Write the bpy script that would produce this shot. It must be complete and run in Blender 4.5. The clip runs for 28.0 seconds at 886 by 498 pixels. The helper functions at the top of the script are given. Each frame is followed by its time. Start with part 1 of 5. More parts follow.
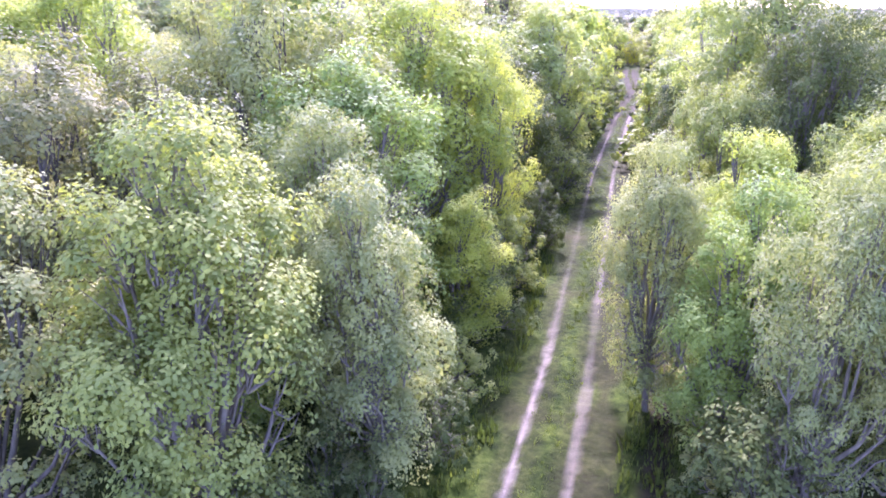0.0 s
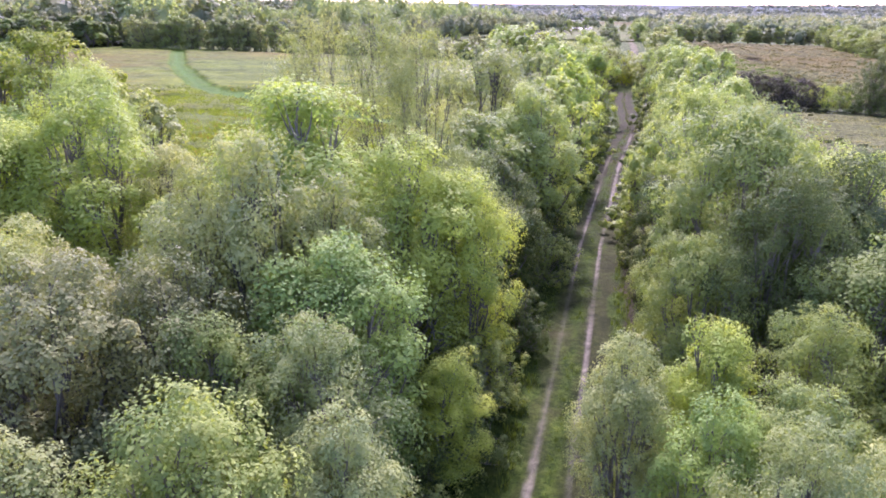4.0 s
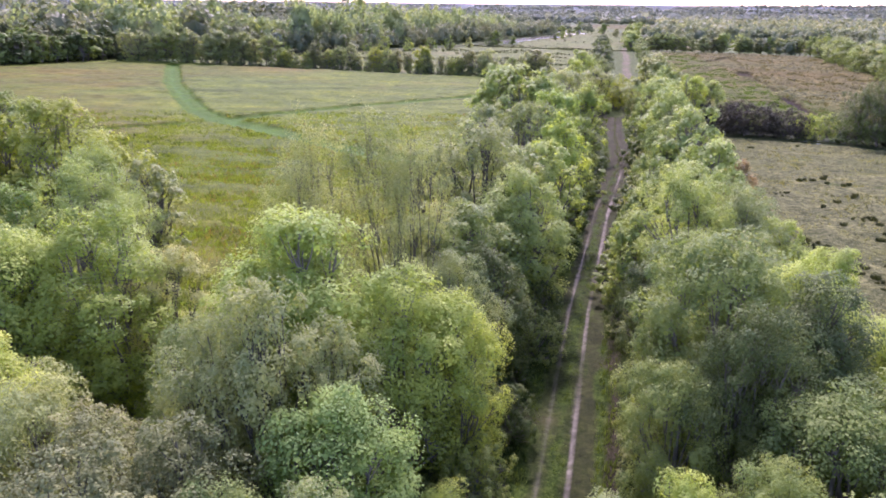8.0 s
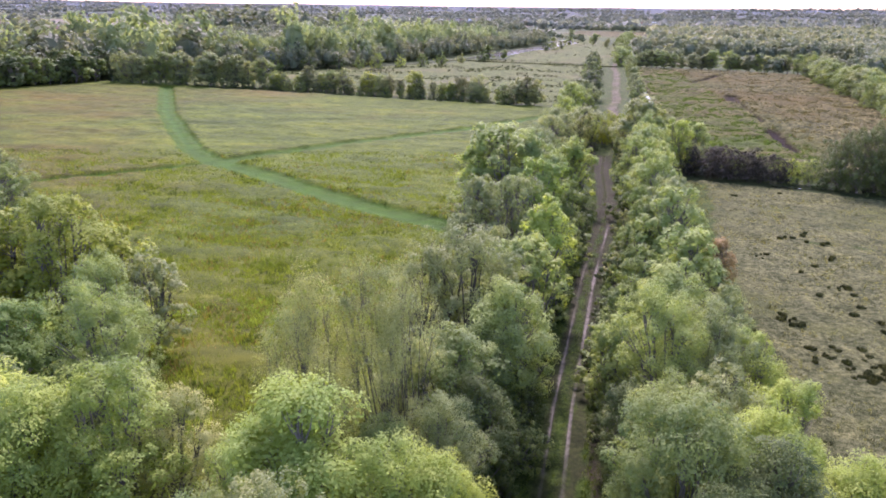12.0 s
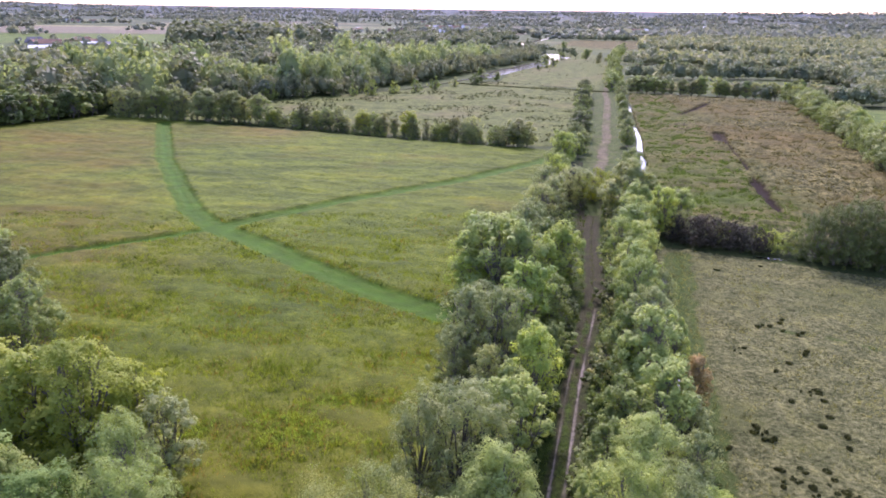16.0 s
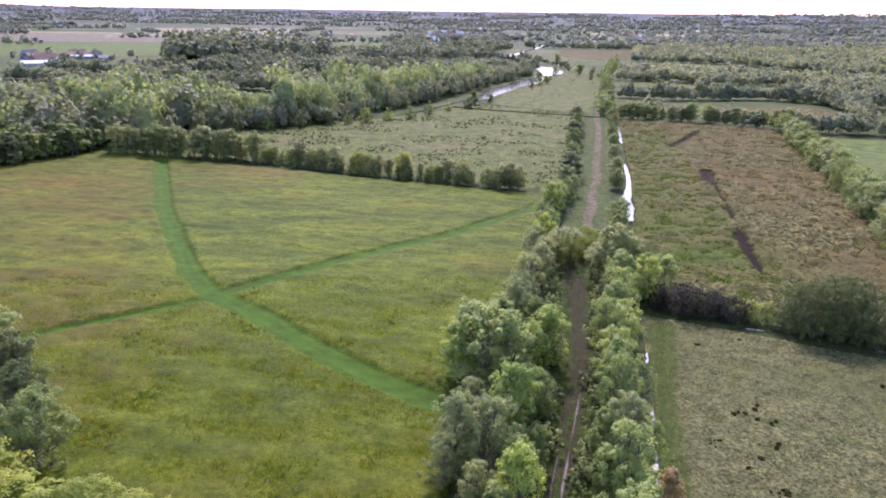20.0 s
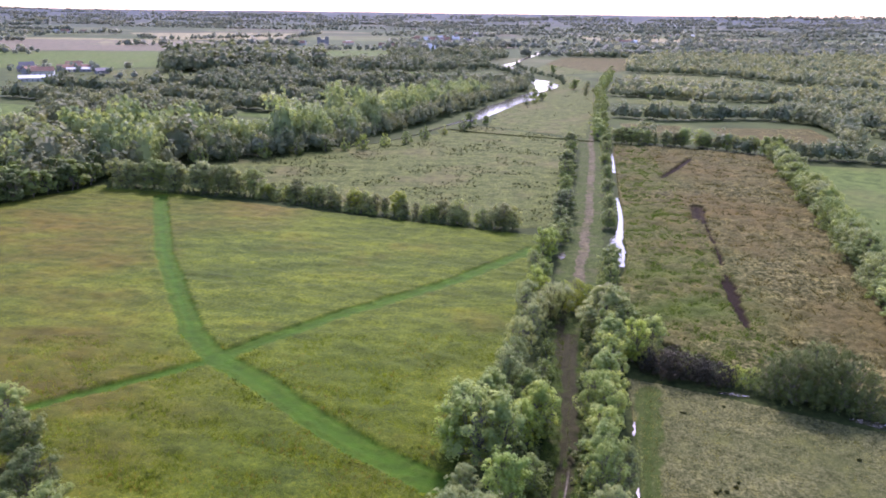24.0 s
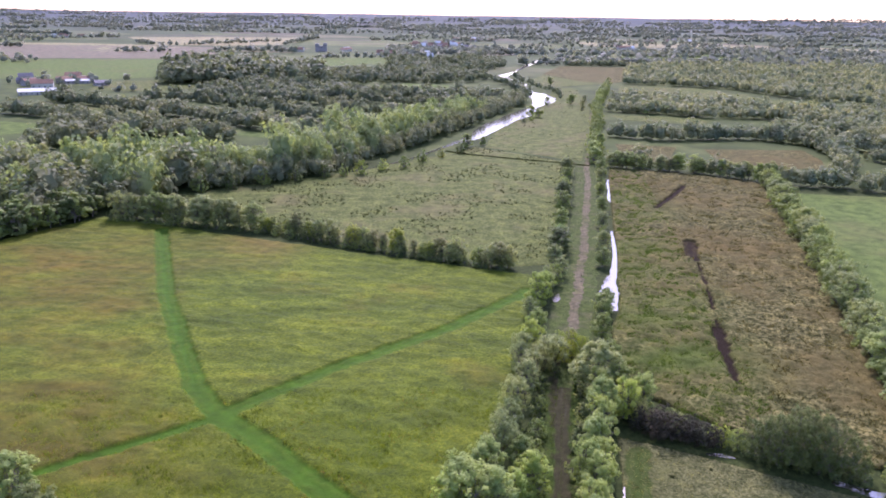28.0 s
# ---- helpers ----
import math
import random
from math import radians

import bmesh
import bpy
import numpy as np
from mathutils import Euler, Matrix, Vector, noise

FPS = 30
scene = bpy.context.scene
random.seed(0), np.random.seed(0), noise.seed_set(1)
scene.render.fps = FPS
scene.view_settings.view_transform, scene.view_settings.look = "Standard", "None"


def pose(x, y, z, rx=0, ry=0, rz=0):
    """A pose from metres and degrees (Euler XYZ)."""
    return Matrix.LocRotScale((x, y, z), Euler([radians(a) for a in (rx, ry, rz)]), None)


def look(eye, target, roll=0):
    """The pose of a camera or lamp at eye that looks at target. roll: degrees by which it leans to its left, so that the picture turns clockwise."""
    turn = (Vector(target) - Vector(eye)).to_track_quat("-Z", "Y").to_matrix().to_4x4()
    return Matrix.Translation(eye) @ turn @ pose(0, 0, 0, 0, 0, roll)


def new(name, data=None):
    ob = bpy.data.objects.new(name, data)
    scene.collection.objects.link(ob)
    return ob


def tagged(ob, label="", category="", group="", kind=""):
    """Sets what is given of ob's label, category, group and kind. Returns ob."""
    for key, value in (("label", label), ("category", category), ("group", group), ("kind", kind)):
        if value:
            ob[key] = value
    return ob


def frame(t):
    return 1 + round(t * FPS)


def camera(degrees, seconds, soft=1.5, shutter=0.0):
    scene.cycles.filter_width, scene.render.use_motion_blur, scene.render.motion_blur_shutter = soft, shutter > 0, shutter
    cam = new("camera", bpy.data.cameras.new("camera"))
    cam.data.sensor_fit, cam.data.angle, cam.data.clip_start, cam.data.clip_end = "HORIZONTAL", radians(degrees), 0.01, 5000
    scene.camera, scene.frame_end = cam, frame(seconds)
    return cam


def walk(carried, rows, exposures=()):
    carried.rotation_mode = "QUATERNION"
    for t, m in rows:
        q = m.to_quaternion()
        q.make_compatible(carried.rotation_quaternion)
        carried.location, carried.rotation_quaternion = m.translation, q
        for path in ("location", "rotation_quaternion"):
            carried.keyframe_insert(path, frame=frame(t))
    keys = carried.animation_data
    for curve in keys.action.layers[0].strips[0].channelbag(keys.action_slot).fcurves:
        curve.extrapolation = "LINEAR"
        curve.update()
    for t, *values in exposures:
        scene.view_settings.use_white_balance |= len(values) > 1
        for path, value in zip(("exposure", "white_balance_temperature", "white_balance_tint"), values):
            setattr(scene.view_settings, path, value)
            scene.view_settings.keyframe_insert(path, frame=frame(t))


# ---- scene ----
# ---------------------------------------------------------------- camera
cam = camera(64.6, 28.0, soft=1.8)
# seconds, x, y, z, yaw, pitch, lean to the left (metres and degrees): a drone that climbs straight up
PATH = [
    (0.0, 0.00, 0.00, 10.62, 0.00, -18.47, 0.51),
    (0.5, 0.04, 0.04, 11.29, -0.02, -18.51, 0.52),
    (1.0, 0.09, 0.09, 11.96, -0.04, -18.55, 0.54),
    (1.5, 0.14, 0.14, 12.64, -0.07, -18.59, 0.55),
    (2.0, 0.19, 0.19, 13.33, -0.09, -18.63, 0.56),
    (2.5, 0.24, 0.24, 14.01, -0.11, -18.68, 0.58),
    (3.0, 0.28, 0.28, 14.70, -0.13, -18.72, 0.59),
    (3.5, 0.32, 0.31, 15.38, -0.16, -18.77, 0.60),
    (5.5, 0.42, 0.29, 18.07, -0.37, -18.88, 0.63),
    (6.0, 0.42, 0.26, 18.70, -0.43, -18.88, 0.63),
    (6.5, 0.42, 0.23, 19.32, -0.49, -18.88, 0.62),
    (7.0, 0.41, 0.20, 19.97, -0.55, -18.87, 0.62),
    (7.5, 0.39, 0.18, 20.65, -0.61, -18.86, 0.61),
    (8.0, 0.39, 0.16, 21.38, -0.67, -18.85, 0.61),
    (8.5, 0.40, 0.17, 22.16, -0.74, -18.83, 0.61),
    (9.0, 0.42, 0.20, 23.01, -0.81, -18.82, 0.61),
    (9.5, 0.44, 0.23, 23.88, -0.88, -18.80, 0.62),
    (10.0, 0.46, 0.26, 24.85, -0.95, -18.79, 0.64),
    (10.5, 0.48, 0.29, 25.87, -1.03, -18.78, 0.65),
    (11.0, 0.49, 0.30, 26.98, -1.12, -18.77, 0.67),
    (11.5, 0.50, 0.30, 28.15, -1.21, -18.76, 0.69),
    (12.0, 0.50, 0.29, 29.38, -1.30, -18.75, 0.71),
    (12.5, 0.48, 0.27, 30.64, -1.39, -18.73, 0.73),
    (14.5, 0.26, 0.22, 37.14, -1.66, -18.67, 0.78),
    (15.0, 0.27, 0.21, 39.02, -1.72, -18.67, 0.78),
    (15.5, 0.29, 0.20, 40.91, -1.78, -18.67, 0.78),
    (16.0, 0.33, 0.19, 42.82, -1.84, -18.67, 0.77),
    (16.5, 0.37, 0.17, 44.72, -1.89, -18.68, 0.77),
    (17.0, 0.42, 0.15, 46.63, -1.95, -18.68, 0.76),
    (17.5, 0.47, 0.13, 48.54, -2.00, -18.68, 0.76),
    (18.0, 0.53, 0.10, 50.43, -2.05, -18.68, 0.75),
    (18.5, 0.59, 0.08, 52.29, -2.10, -18.69, 0.74),
    (19.0, 0.66, 0.04, 54.14, -2.15, -18.69, 0.74),
    (19.5, 0.73, 0.01, 55.97, -2.20, -18.70, 0.73),
    (20.0, 0.79, -0.03, 57.80, -2.24, -18.70, 0.72),
    (20.5, 0.85, -0.05, 59.63, -2.29, -18.70, 0.72),
    (21.0, 0.90, -0.07, 61.45, -2.33, -18.70, 0.71),
    (21.5, 0.94, -0.08, 63.28, -2.36, -18.70, 0.71),
    (23.5, 1.02, 0.10, 70.53, -2.50, -18.72, 0.71),
    (24.0, 1.03, 0.14, 72.34, -2.53, -18.72, 0.72),
    (24.5, 1.04, 0.18, 74.14, -2.56, -18.72, 0.73),
    (25.0, 1.05, 0.22, 75.94, -2.59, -18.72, 0.74),
    (25.5, 1.07, 0.25, 77.73, -2.61, -18.72, 0.75),
    (26.0, 1.08, 0.29, 79.51, -2.63, -18.72, 0.77),
    (26.5, 1.09, 0.32, 81.29, -2.66, -18.72, 0.78),
    (27.0, 1.11, 0.36, 83.06, -2.68, -18.73, 0.80),
    (27.5, 1.12, 0.39, 84.84, -2.70, -18.73, 0.81),
    (28.0, 1.13, 0.42, 86.62, -2.72, -18.73, 0.83),
]
walk(cam, [(t, pose(x, y, z, 90 + pitch, 0, yaw) @ pose(0, 0, 0, 0, 0, lean)) for t, x, y, z, yaw, pitch, lean in PATH],
     exposures=[(0.0, 3.0, 5560, 69), (0.5, 2.85, 5600, 68), (1.0, 2.72, 5640, 66), (2.0, 2.48, 5740, 62), (3.0, 2.26, 5820, 58), (4.0, 2.08, 5880, 55), (6.0, 1.88, 5940, 56),
                (9.0, 1.70, 5940, 55), (12.0, 1.59, 5940, 53), (15.0, 1.50, 5930, 51), (18.0, 1.43, 5910, 50), (28.0, 1.32, 5860, 49)])

# ---------------------------------------------------------------- sky and sun
SUN_AZIMUTH, SUN_HEIGHT = 4.0, 44.0      # degrees to the right of +y, degrees above the horizon
world = bpy.data.worlds.new("sky")
scene.world = world
world.use_nodes = True
wn = world.node_tree
sky = wn.nodes.new("ShaderNodeTexSky")
sky.sky_type, sky.sun_disc = "NISHITA", False
sky.sun_elevation, sky.sun_rotation = radians(SUN_HEIGHT), radians(SUN_AZIMUTH)
sky.air_density, sky.dust_density, sky.ozone_density = 1.0, 1.5, 1.5
wn.links.new(sky.outputs[0], wn.nodes["Background"].inputs[0])
wn.nodes["Background"].inputs[1].default_value = 0.15
sun = new("sun", bpy.data.lights.new("sun", "SUN"))
sun.data.energy, sun.data.angle, sun.data.color = 2.4, radians(6.0), (1.0, 0.97, 0.92)
ca, sa = math.cos(radians(SUN_HEIGHT)), math.sin(radians(SUN_HEIGHT))
sun.matrix_world = look((0, 0, 0), (-ca * math.sin(radians(SUN_AZIMUTH)), -ca * math.cos(radians(SUN_AZIMUTH)), -sa))

# ---------------------------------------------------------------- small tools
def lattice(x, y, seed):
    """Smooth value noise from 0 to 1 on numpy arrays."""
    xi, yi = np.floor(x).astype(np.int64), np.floor(y).astype(np.int64)
    fx, fy = x - xi, y - yi
    fx, fy = fx * fx * (3 - 2 * fx), fy * fy * (3 - 2 * fy)

    def h(i, j):
        n = (i * 374761393 + j * 668265263 + seed * 974711) & 0xFFFFFFFF
        n = ((n ^ (n >> 13)) * 1274126177) & 0xFFFFFFFF
        return ((n ^ (n >> 16)) & 0xFFFF) / 65535.0
    a = h(xi, yi) * (1 - fx) + h(xi + 1, yi) * fx
    b = h(xi, yi + 1) * (1 - fx) + h(xi + 1, yi + 1) * fx
    return a * (1 - fy) + b * fy


def inside(poly, x, y):
    """Which of the points lie inside the polygon."""
    hit = np.zeros(x.shape, bool)
    for (x0, y0), (x1, y1) in zip(poly, poly[1:] + poly[:1]):
        if y0 != y1:
            hit ^= ((y0 > y) != (y1 > y)) & (x < (x1 - x0) * (y - y0) / (y1 - y0) + x0)
    return hit


def far_from(line, x, y):
    """Distance of the points from a polyline."""
    best = np.full(x.shape, 1e9)
    for (x0, y0), (x1, y1) in zip(line, line[1:]):
        dx, dy = x1 - x0, y1 - y0
        s = np.clip(((x - x0) * dx + (y - y0) * dy) / (dx * dx + dy * dy), 0, 1)
        best = np.minimum(best, np.hypot(x - x0 - s * dx, y - y0 - s * dy))
    return best


def sheet(name, verts, faces, material, smooth=False):
    """A mesh from arrays of vertices and of equal-sided faces."""
    verts, faces = np.asarray(verts, np.float32).reshape(-1, 3), np.asarray(faces, np.int32)
    me = bpy.data.meshes.new(name)
    n, k = faces.shape
    me.vertices.add(len(verts))
    me.vertices.foreach_set("co", verts.ravel())
    me.loops.add(n * k)
    me.loops.foreach_set("vertex_index", faces.ravel())
    me.polygons.add(n)
    me.polygons.foreach_set("loop_start", np.arange(0, n * k, k, dtype=np.int32))
    if smooth:
        me.polygons.foreach_set("use_smooth", np.ones(n, bool))
    me.update(calc_edges=True)
    if material:
        me.materials.append(material)
    return me


def part(name, me, parent, label="", material=None):
    """Links a mesh as one part under a thing or a part."""
    ob = new(name, me)
    ob.parent = parent
    if material:
        ob.material_slots[0].link = "OBJECT"
        ob.material_slots[0].material = material
    if label:
        ob["label"] = label
    return ob


def tubes(runs, sides=6):
    """Vertices and faces of tapered tubes; a run is a list of (x, y, z, radius)."""
    vs, fs, base = [], [], 0
    for run in runs:
        run = np.asarray(run, float)
        d = np.gradient(run[:, :3], axis=0)
        d /= np.linalg.norm(d, axis=1)[:, None] + 1e-9
        a = np.cross(d, [0.31, 0.95, 0.05])
        a /= np.linalg.norm(a, axis=1)[:, None] + 1e-9
        b = np.cross(d, a)
        for k in range(len(run)):
            for s in range(sides):
                w = 2 * math.pi * s / sides
                vs.append(run[k, :3] + run[k, 3] * (a[k] * math.cos(w) + b[k] * math.sin(w)))
        for k in range(len(run) - 1):
            for s in range(sides):
                p, q = base + k * sides + s, base + k * sides + (s + 1) % sides
                fs.append((p, q, q + sides, p + sides))
        base += len(run) * sides
    return np.array(vs), np.array(fs)


# ---------------------------------------------------------------- materials
def nodes_of(name):
    m = bpy.data.materials.new(name)
    m.use_nodes = True
    t = m.node_tree
    return m, t, t.nodes["Principled BSDF"], t.nodes["Material Output"]


def noise_node(t, scale, detail=4.0, stretch=None, kind="object", rough=0.6):
    c = t.nodes.new("ShaderNodeTexCoord")
    n = t.nodes.new("ShaderNodeTexNoise")
    n.inputs["Scale"].default_value, n.inputs["Detail"].default_value = scale, detail
    n.inputs["Roughness"].default_value = rough
    src = c.outputs["Object"]
    if stretch:
        mp = t.nodes.new("ShaderNodeMapping")
        mp.inputs["Scale"].default_value = stretch[:3]
        mp.inputs["Rotation"].default_value = (0, 0, radians(stretch[3]))
        t.links.new(src, mp.inputs[0])
        src = mp.outputs[0]
    t.links.new(src, n.inputs["Vector"])
    return n.outputs["Fac"]


def ramp(t, fac, stops):
    r = t.nodes.new("ShaderNodeValToRGB")
    e = r.color_ramp.elements
    while len(e) < len(stops):
        e.new(0.5)
    for k, (p, c) in enumerate(stops):
        e[k].position, e[k].color = p, (*c, 1)
    t.links.new(fac, r.inputs[0])
    return r.outputs[0]


def mixed(t, fac, a, b, mode="MIX"):
    m = t.nodes.new("ShaderNodeMix")
    m.data_type, m.blend_type = "RGBA", mode
    for v, k in ((fac, 0), (a, 6), (b, 7)):
        if isinstance(v, (int, float)):
            m.inputs[k].default_value = v
        elif isinstance(v, tuple):
            m.inputs[k].default_value = (*v, 1)
        else:
            t.links.new(v, m.inputs[k])
    return m.outputs[2]


def bumped(t, bsdf, fac, strength, distance):
    b = t.nodes.new("ShaderNodeBump")
    b.inputs["Strength"].default_value, b.inputs["Distance"].default_value = strength, distance
    t.links.new(fac, b.inputs["Height"])
    t.links.new(b.outputs[0], bsdf.inputs["Normal"])


def turf(name, dark, mid, pale, patch, patch_size=30.0, patch_share=0.5, grain=1.2, mown=None, stretch=None, bump=0.6, tussock=0.85, streaks=0.0, tawny=None, crisp=0.17, sheen=0.15):
    """Grass or rough ground: fine grain, tussocks of about a metre, and patches of another colour tens of metres wide."""
    m, t, p, out = nodes_of(name)
    fine = noise_node(t, grain * 1.5, 8, stretch, rough=0.78)
    mid_n = noise_node(t, grain * 0.28, 5, stretch)
    col = ramp(t, fine, [(0.5 - crisp, dark), (0.50, mid), (0.5 + crisp, pale)])
    tus = ramp(t, mid_n, [(0.32, (0.50, 0.55, 0.48)), (0.5, (0.92, 0.92, 0.92)), (0.68, (1.35, 1.28, 1.15))])
    col = mixed(t, tussock, col, tus, "MULTIPLY")
    big = noise_node(t, 1.0 / patch_size, 6, rough=0.62)
    where = ramp(t, big, [(0.66 - patch_share * 0.35, (0, 0, 0)), (0.80 - patch_share * 0.35, (0.8, 0.8, 0.8))])
    col = mixed(t, where, col, mixed(t, 0.75, patch, tus, "MULTIPLY"))
    if streaks:
        long_n = noise_node(t, 0.10, 4, (0.22, 1.0, 1.0, 20), rough=0.6)
        broad_n = noise_node(t, 0.022, 3)
        col = mixed(t, streaks, col, ramp(t, long_n, [(0.30, (0.66, 0.70, 0.70)), (0.50, (0.97, 0.98, 1.0)), (0.68, (1.34, 1.26, 1.1))]), "MULTIPLY")
        col = mixed(t, streaks, col, ramp(t, broad_n, [(0.36, (0.84, 0.90, 0.9)), (0.64, (1.18, 1.12, 1.0))]), "MULTIPLY")
    for spot_at, reach, tone in tawny or ():
        gc_ = t.nodes.new("ShaderNodeTexCoord")
        far_ = t.nodes.new("ShaderNodeVectorMath")
        far_.operation = "DISTANCE"
        far_.inputs[1].default_value = spot_at
        t.links.new(gc_.outputs["Object"], far_.inputs[0])
        fade = t.nodes.new("ShaderNodeMapRange")
        fade.inputs["From Min"].default_value, fade.inputs["From Max"].default_value = reach, reach * 0.25
        t.links.new(far_.outputs["Value"], fade.inputs["Value"])
        col = mixed(t, mixed(t, 1.0, fade.outputs[0], ramp(t, noise_node(t, 0.06, 5, (0.4, 1.0, 1.0, 20)), [(0.36, (0.15, 0.15, 0.15)), (0.62, (0.85, 0.85, 0.85))]), "MULTIPLY"), col, mixed(t, 0.8, tone, tus, "MULTIPLY"))
    if mown:
        at = t.nodes.new("ShaderNodeAttribute")
        at.attribute_name = "mown"
        short = ramp(t, mid_n, [(0.35, tuple(0.75 * v for v in mown)), (0.65, tuple(1.2 * v for v in mown))])
        col = mixed(t, at.outputs["Fac"], col, short)
    t.links.new(col, p.inputs["Base Color"])
    p.inputs["Roughness"].default_value = 0.9
    p.inputs["Specular IOR Level"].default_value = sheen
    bumped(t, p, fine, bump, 0.25)
    return m


def foliage(name, colour, through_light=0.45, spread=0.22, patch=0.55, uneven=1.35, lit=(1.08, 1.06, 0.54)):
    """Leaves: each leaf and each tree a little different, some light through them."""
    m, t, p, out = nodes_of(name)
    g = t.nodes.new("ShaderNodeNewGeometry")
    o = t.nodes.new("ShaderNodeObjectInfo")
    lo = tuple(v * (1 - spread) for v in colour)
    hi = (colour[0] * (1 + spread * 1.1), colour[1] * (1 + spread), colour[2] * (1 + spread * 0.6))
    col = ramp(t, g.outputs["Random Per Island"], [(0.0, lo), (0.6, colour), (1.0, hi)])
    spot = noise_node(t, patch, 3)
    col = mixed(t, 0.8, col, ramp(t, spot, [(0.35, (1 - 0.28 * uneven, 1 - 0.20 * uneven, 1 - 0.22 * uneven)), (0.65, (1 + 0.22 * uneven, 1 + 0.15 * uneven, 1.0))]), "MULTIPLY")
    col = mixed(t, 0.9, col, ramp(t, o.outputs["Random"], [(0.0, (0.80, 0.84, 0.80)), (0.5, (1, 1, 1)), (1.0, (1.22, 1.14, 1.0))]), "MULTIPLY")
    t.links.new(col, p.inputs["Base Color"])
    p.inputs["Roughness"].default_value = 0.65
    p.inputs["Specular IOR Level"].default_value = 0.10
    tr = t.nodes.new("ShaderNodeBsdfTranslucent")
    k = 2.0 * through_light
    t.links.new(mixed(t, 1.0, col, tuple(v * k for v in lit), "MULTIPLY"), tr.inputs[0])
    mx = t.nodes.new("ShaderNodeAddShader")
    t.links.new(p.outputs[0], mx.inputs[0])
    t.links.new(tr.outputs[0], mx.inputs[1])
    t.links.new(mx.outputs[0], out.inputs[0])
    return m


def plain(name, a, b, scale, rough=0.85, bump=0.3, depth=0.03, metal=0.0, stretch=None):
    """A material of two tones in grains of about 1 / scale metres."""
    m, t, p, out = nodes_of(name)
    n = noise_node(t, scale, 6, stretch)
    w = noise_node(t, scale * 0.13, 3)
    col = mixed(t, 0.6, ramp(t, n, [(0.32, a), (0.68, b)]), ramp(t, w, [(0.3, (0.7, 0.7, 0.7)), (0.7, (1.2, 1.2, 1.2))]), "MULTIPLY")
    t.links.new(col, p.inputs["Base Color"])
    p.inputs["Roughness"].default_value, p.inputs["Metallic"].default_value = rough, metal
    p.inputs["Specular IOR Level"].default_value = 0.5 if rough < 0.6 else 0.15
    if bump:
        bumped(t, p, n, bump, depth)
    return m


MEADOW = turf("meadow_grass", (0.024, 0.042, 0.004), (0.069, 0.100, 0.006), (0.132, 0.156, 0.012), (0.092, 0.078, 0.009), 55, 0.34, 1.1,
              mown=(0.036, 0.090, 0.003), stretch=(0.7, 1.0, 1.0, 22), bump=0.9, tussock=0.7, streaks=0.9, crisp=0.15, sheen=0.12,
              tawny=(((-128, 232, 0.4), 62, (0.104, 0.072, 0.011)), ((-70, 112, 0.4), 42, (0.078, 0.066, 0.011)), ((-60, 255, 0.4), 30, (0.108, 0.084, 0.015)), ((-20, 62, 0.4), 34, (0.100, 0.104, 0.011)),
                     ((-96, 150, 0.4), 40, (0.090, 0.068, 0.011))))
PASTURE = turf("pasture_grass", (0.036, 0.043, 0.013), (0.096, 0.104, 0.037), (0.172, 0.174, 0.074), (0.072, 0.086, 0.027), 22, 0.40, 1.3, bump=1.0, mown=(0.046, 0.072, 0.015), crisp=0.095, sheen=0.05)
MARSH = turf("marsh_grass", (0.016, 0.020, 0.005), (0.078, 0.078, 0.024), (0.196, 0.178, 0.072), (0.096, 0.082, 0.029), 34, 0.56, 0.6, bump=1.0, mown=(0.017, 0.012, 0.007), crisp=0.085, sheen=0.04,
             tawny=(((68, 165, 0.4), 36, (0.056, 0.086, 0.015)), ((76, 205, 0.4), 34, (0.058, 0.088, 0.016)), ((88, 250, 0.4), 32, (0.060, 0.088, 0.017)), ((106, 320, 0.4), 40, (0.070, 0.088, 0.022)), ((124, 250, 0.4), 40, (0.102, 0.082, 0.028)), ((140, 330, 0.4), 34, (0.104, 0.088, 0.032))))
WATERMEADOW = turf("water_meadow_grass", (0.032, 0.050, 0.010), (0.082, 0.106, 0.024), (0.142, 0.156, 0.050), (0.112, 0.110, 0.042), 40, 0.45, 0.6, crisp=0.11, sheen=0.06)
GREENFIELD = turf("green_field_grass", (0.058, 0.092, 0.020), (0.084, 0.126, 0.028), (0.112, 0.152, 0.042), (0.100, 0.118, 0.036), 60, 0.4, 0.6, sheen=0.06)
VERGE = turf("verge_grass", (0.020, 0.038, 0.008), (0.052, 0.080, 0.017), (0.098, 0.118, 0.034), (0.080, 0.086, 0.036), 7, 0.45, 1.6, crisp=0.12, sheen=0.06)
STUBBLE = turf("stubble_field", (0.150, 0.138, 0.058), (0.196, 0.180, 0.078), (0.240, 0.222, 0.106), (0.160, 0.176, 0.062), 120, 0.4, 0.3)
PLOUGHED = turf("ploughed_field", (0.088, 0.080, 0.044), (0.122, 0.108, 0.060), (0.150, 0.132, 0.078), (0.108, 0.112, 0.052), 120, 0.4, 0.3)
EARTH = turf("pale_earth", (0.064, 0.060, 0.030), (0.118, 0.106, 0.060), (0.166, 0.148, 0.092), (0.072, 0.088, 0.026), 9, 0.5, 1.4, crisp=0.12, sheen=0.06)
BARK = plain("grey_bark", (0.110, 0.102, 0.076), (0.225, 0.208, 0.160), 6.0, 0.9, stretch=(1, 1, 0.25, 0))
GREYBARK = plain("weathered_bark", (0.066, 0.062, 0.046), (0.140, 0.132, 0.102), 6.0, 0.9, stretch=(1, 1, 0.25, 0))
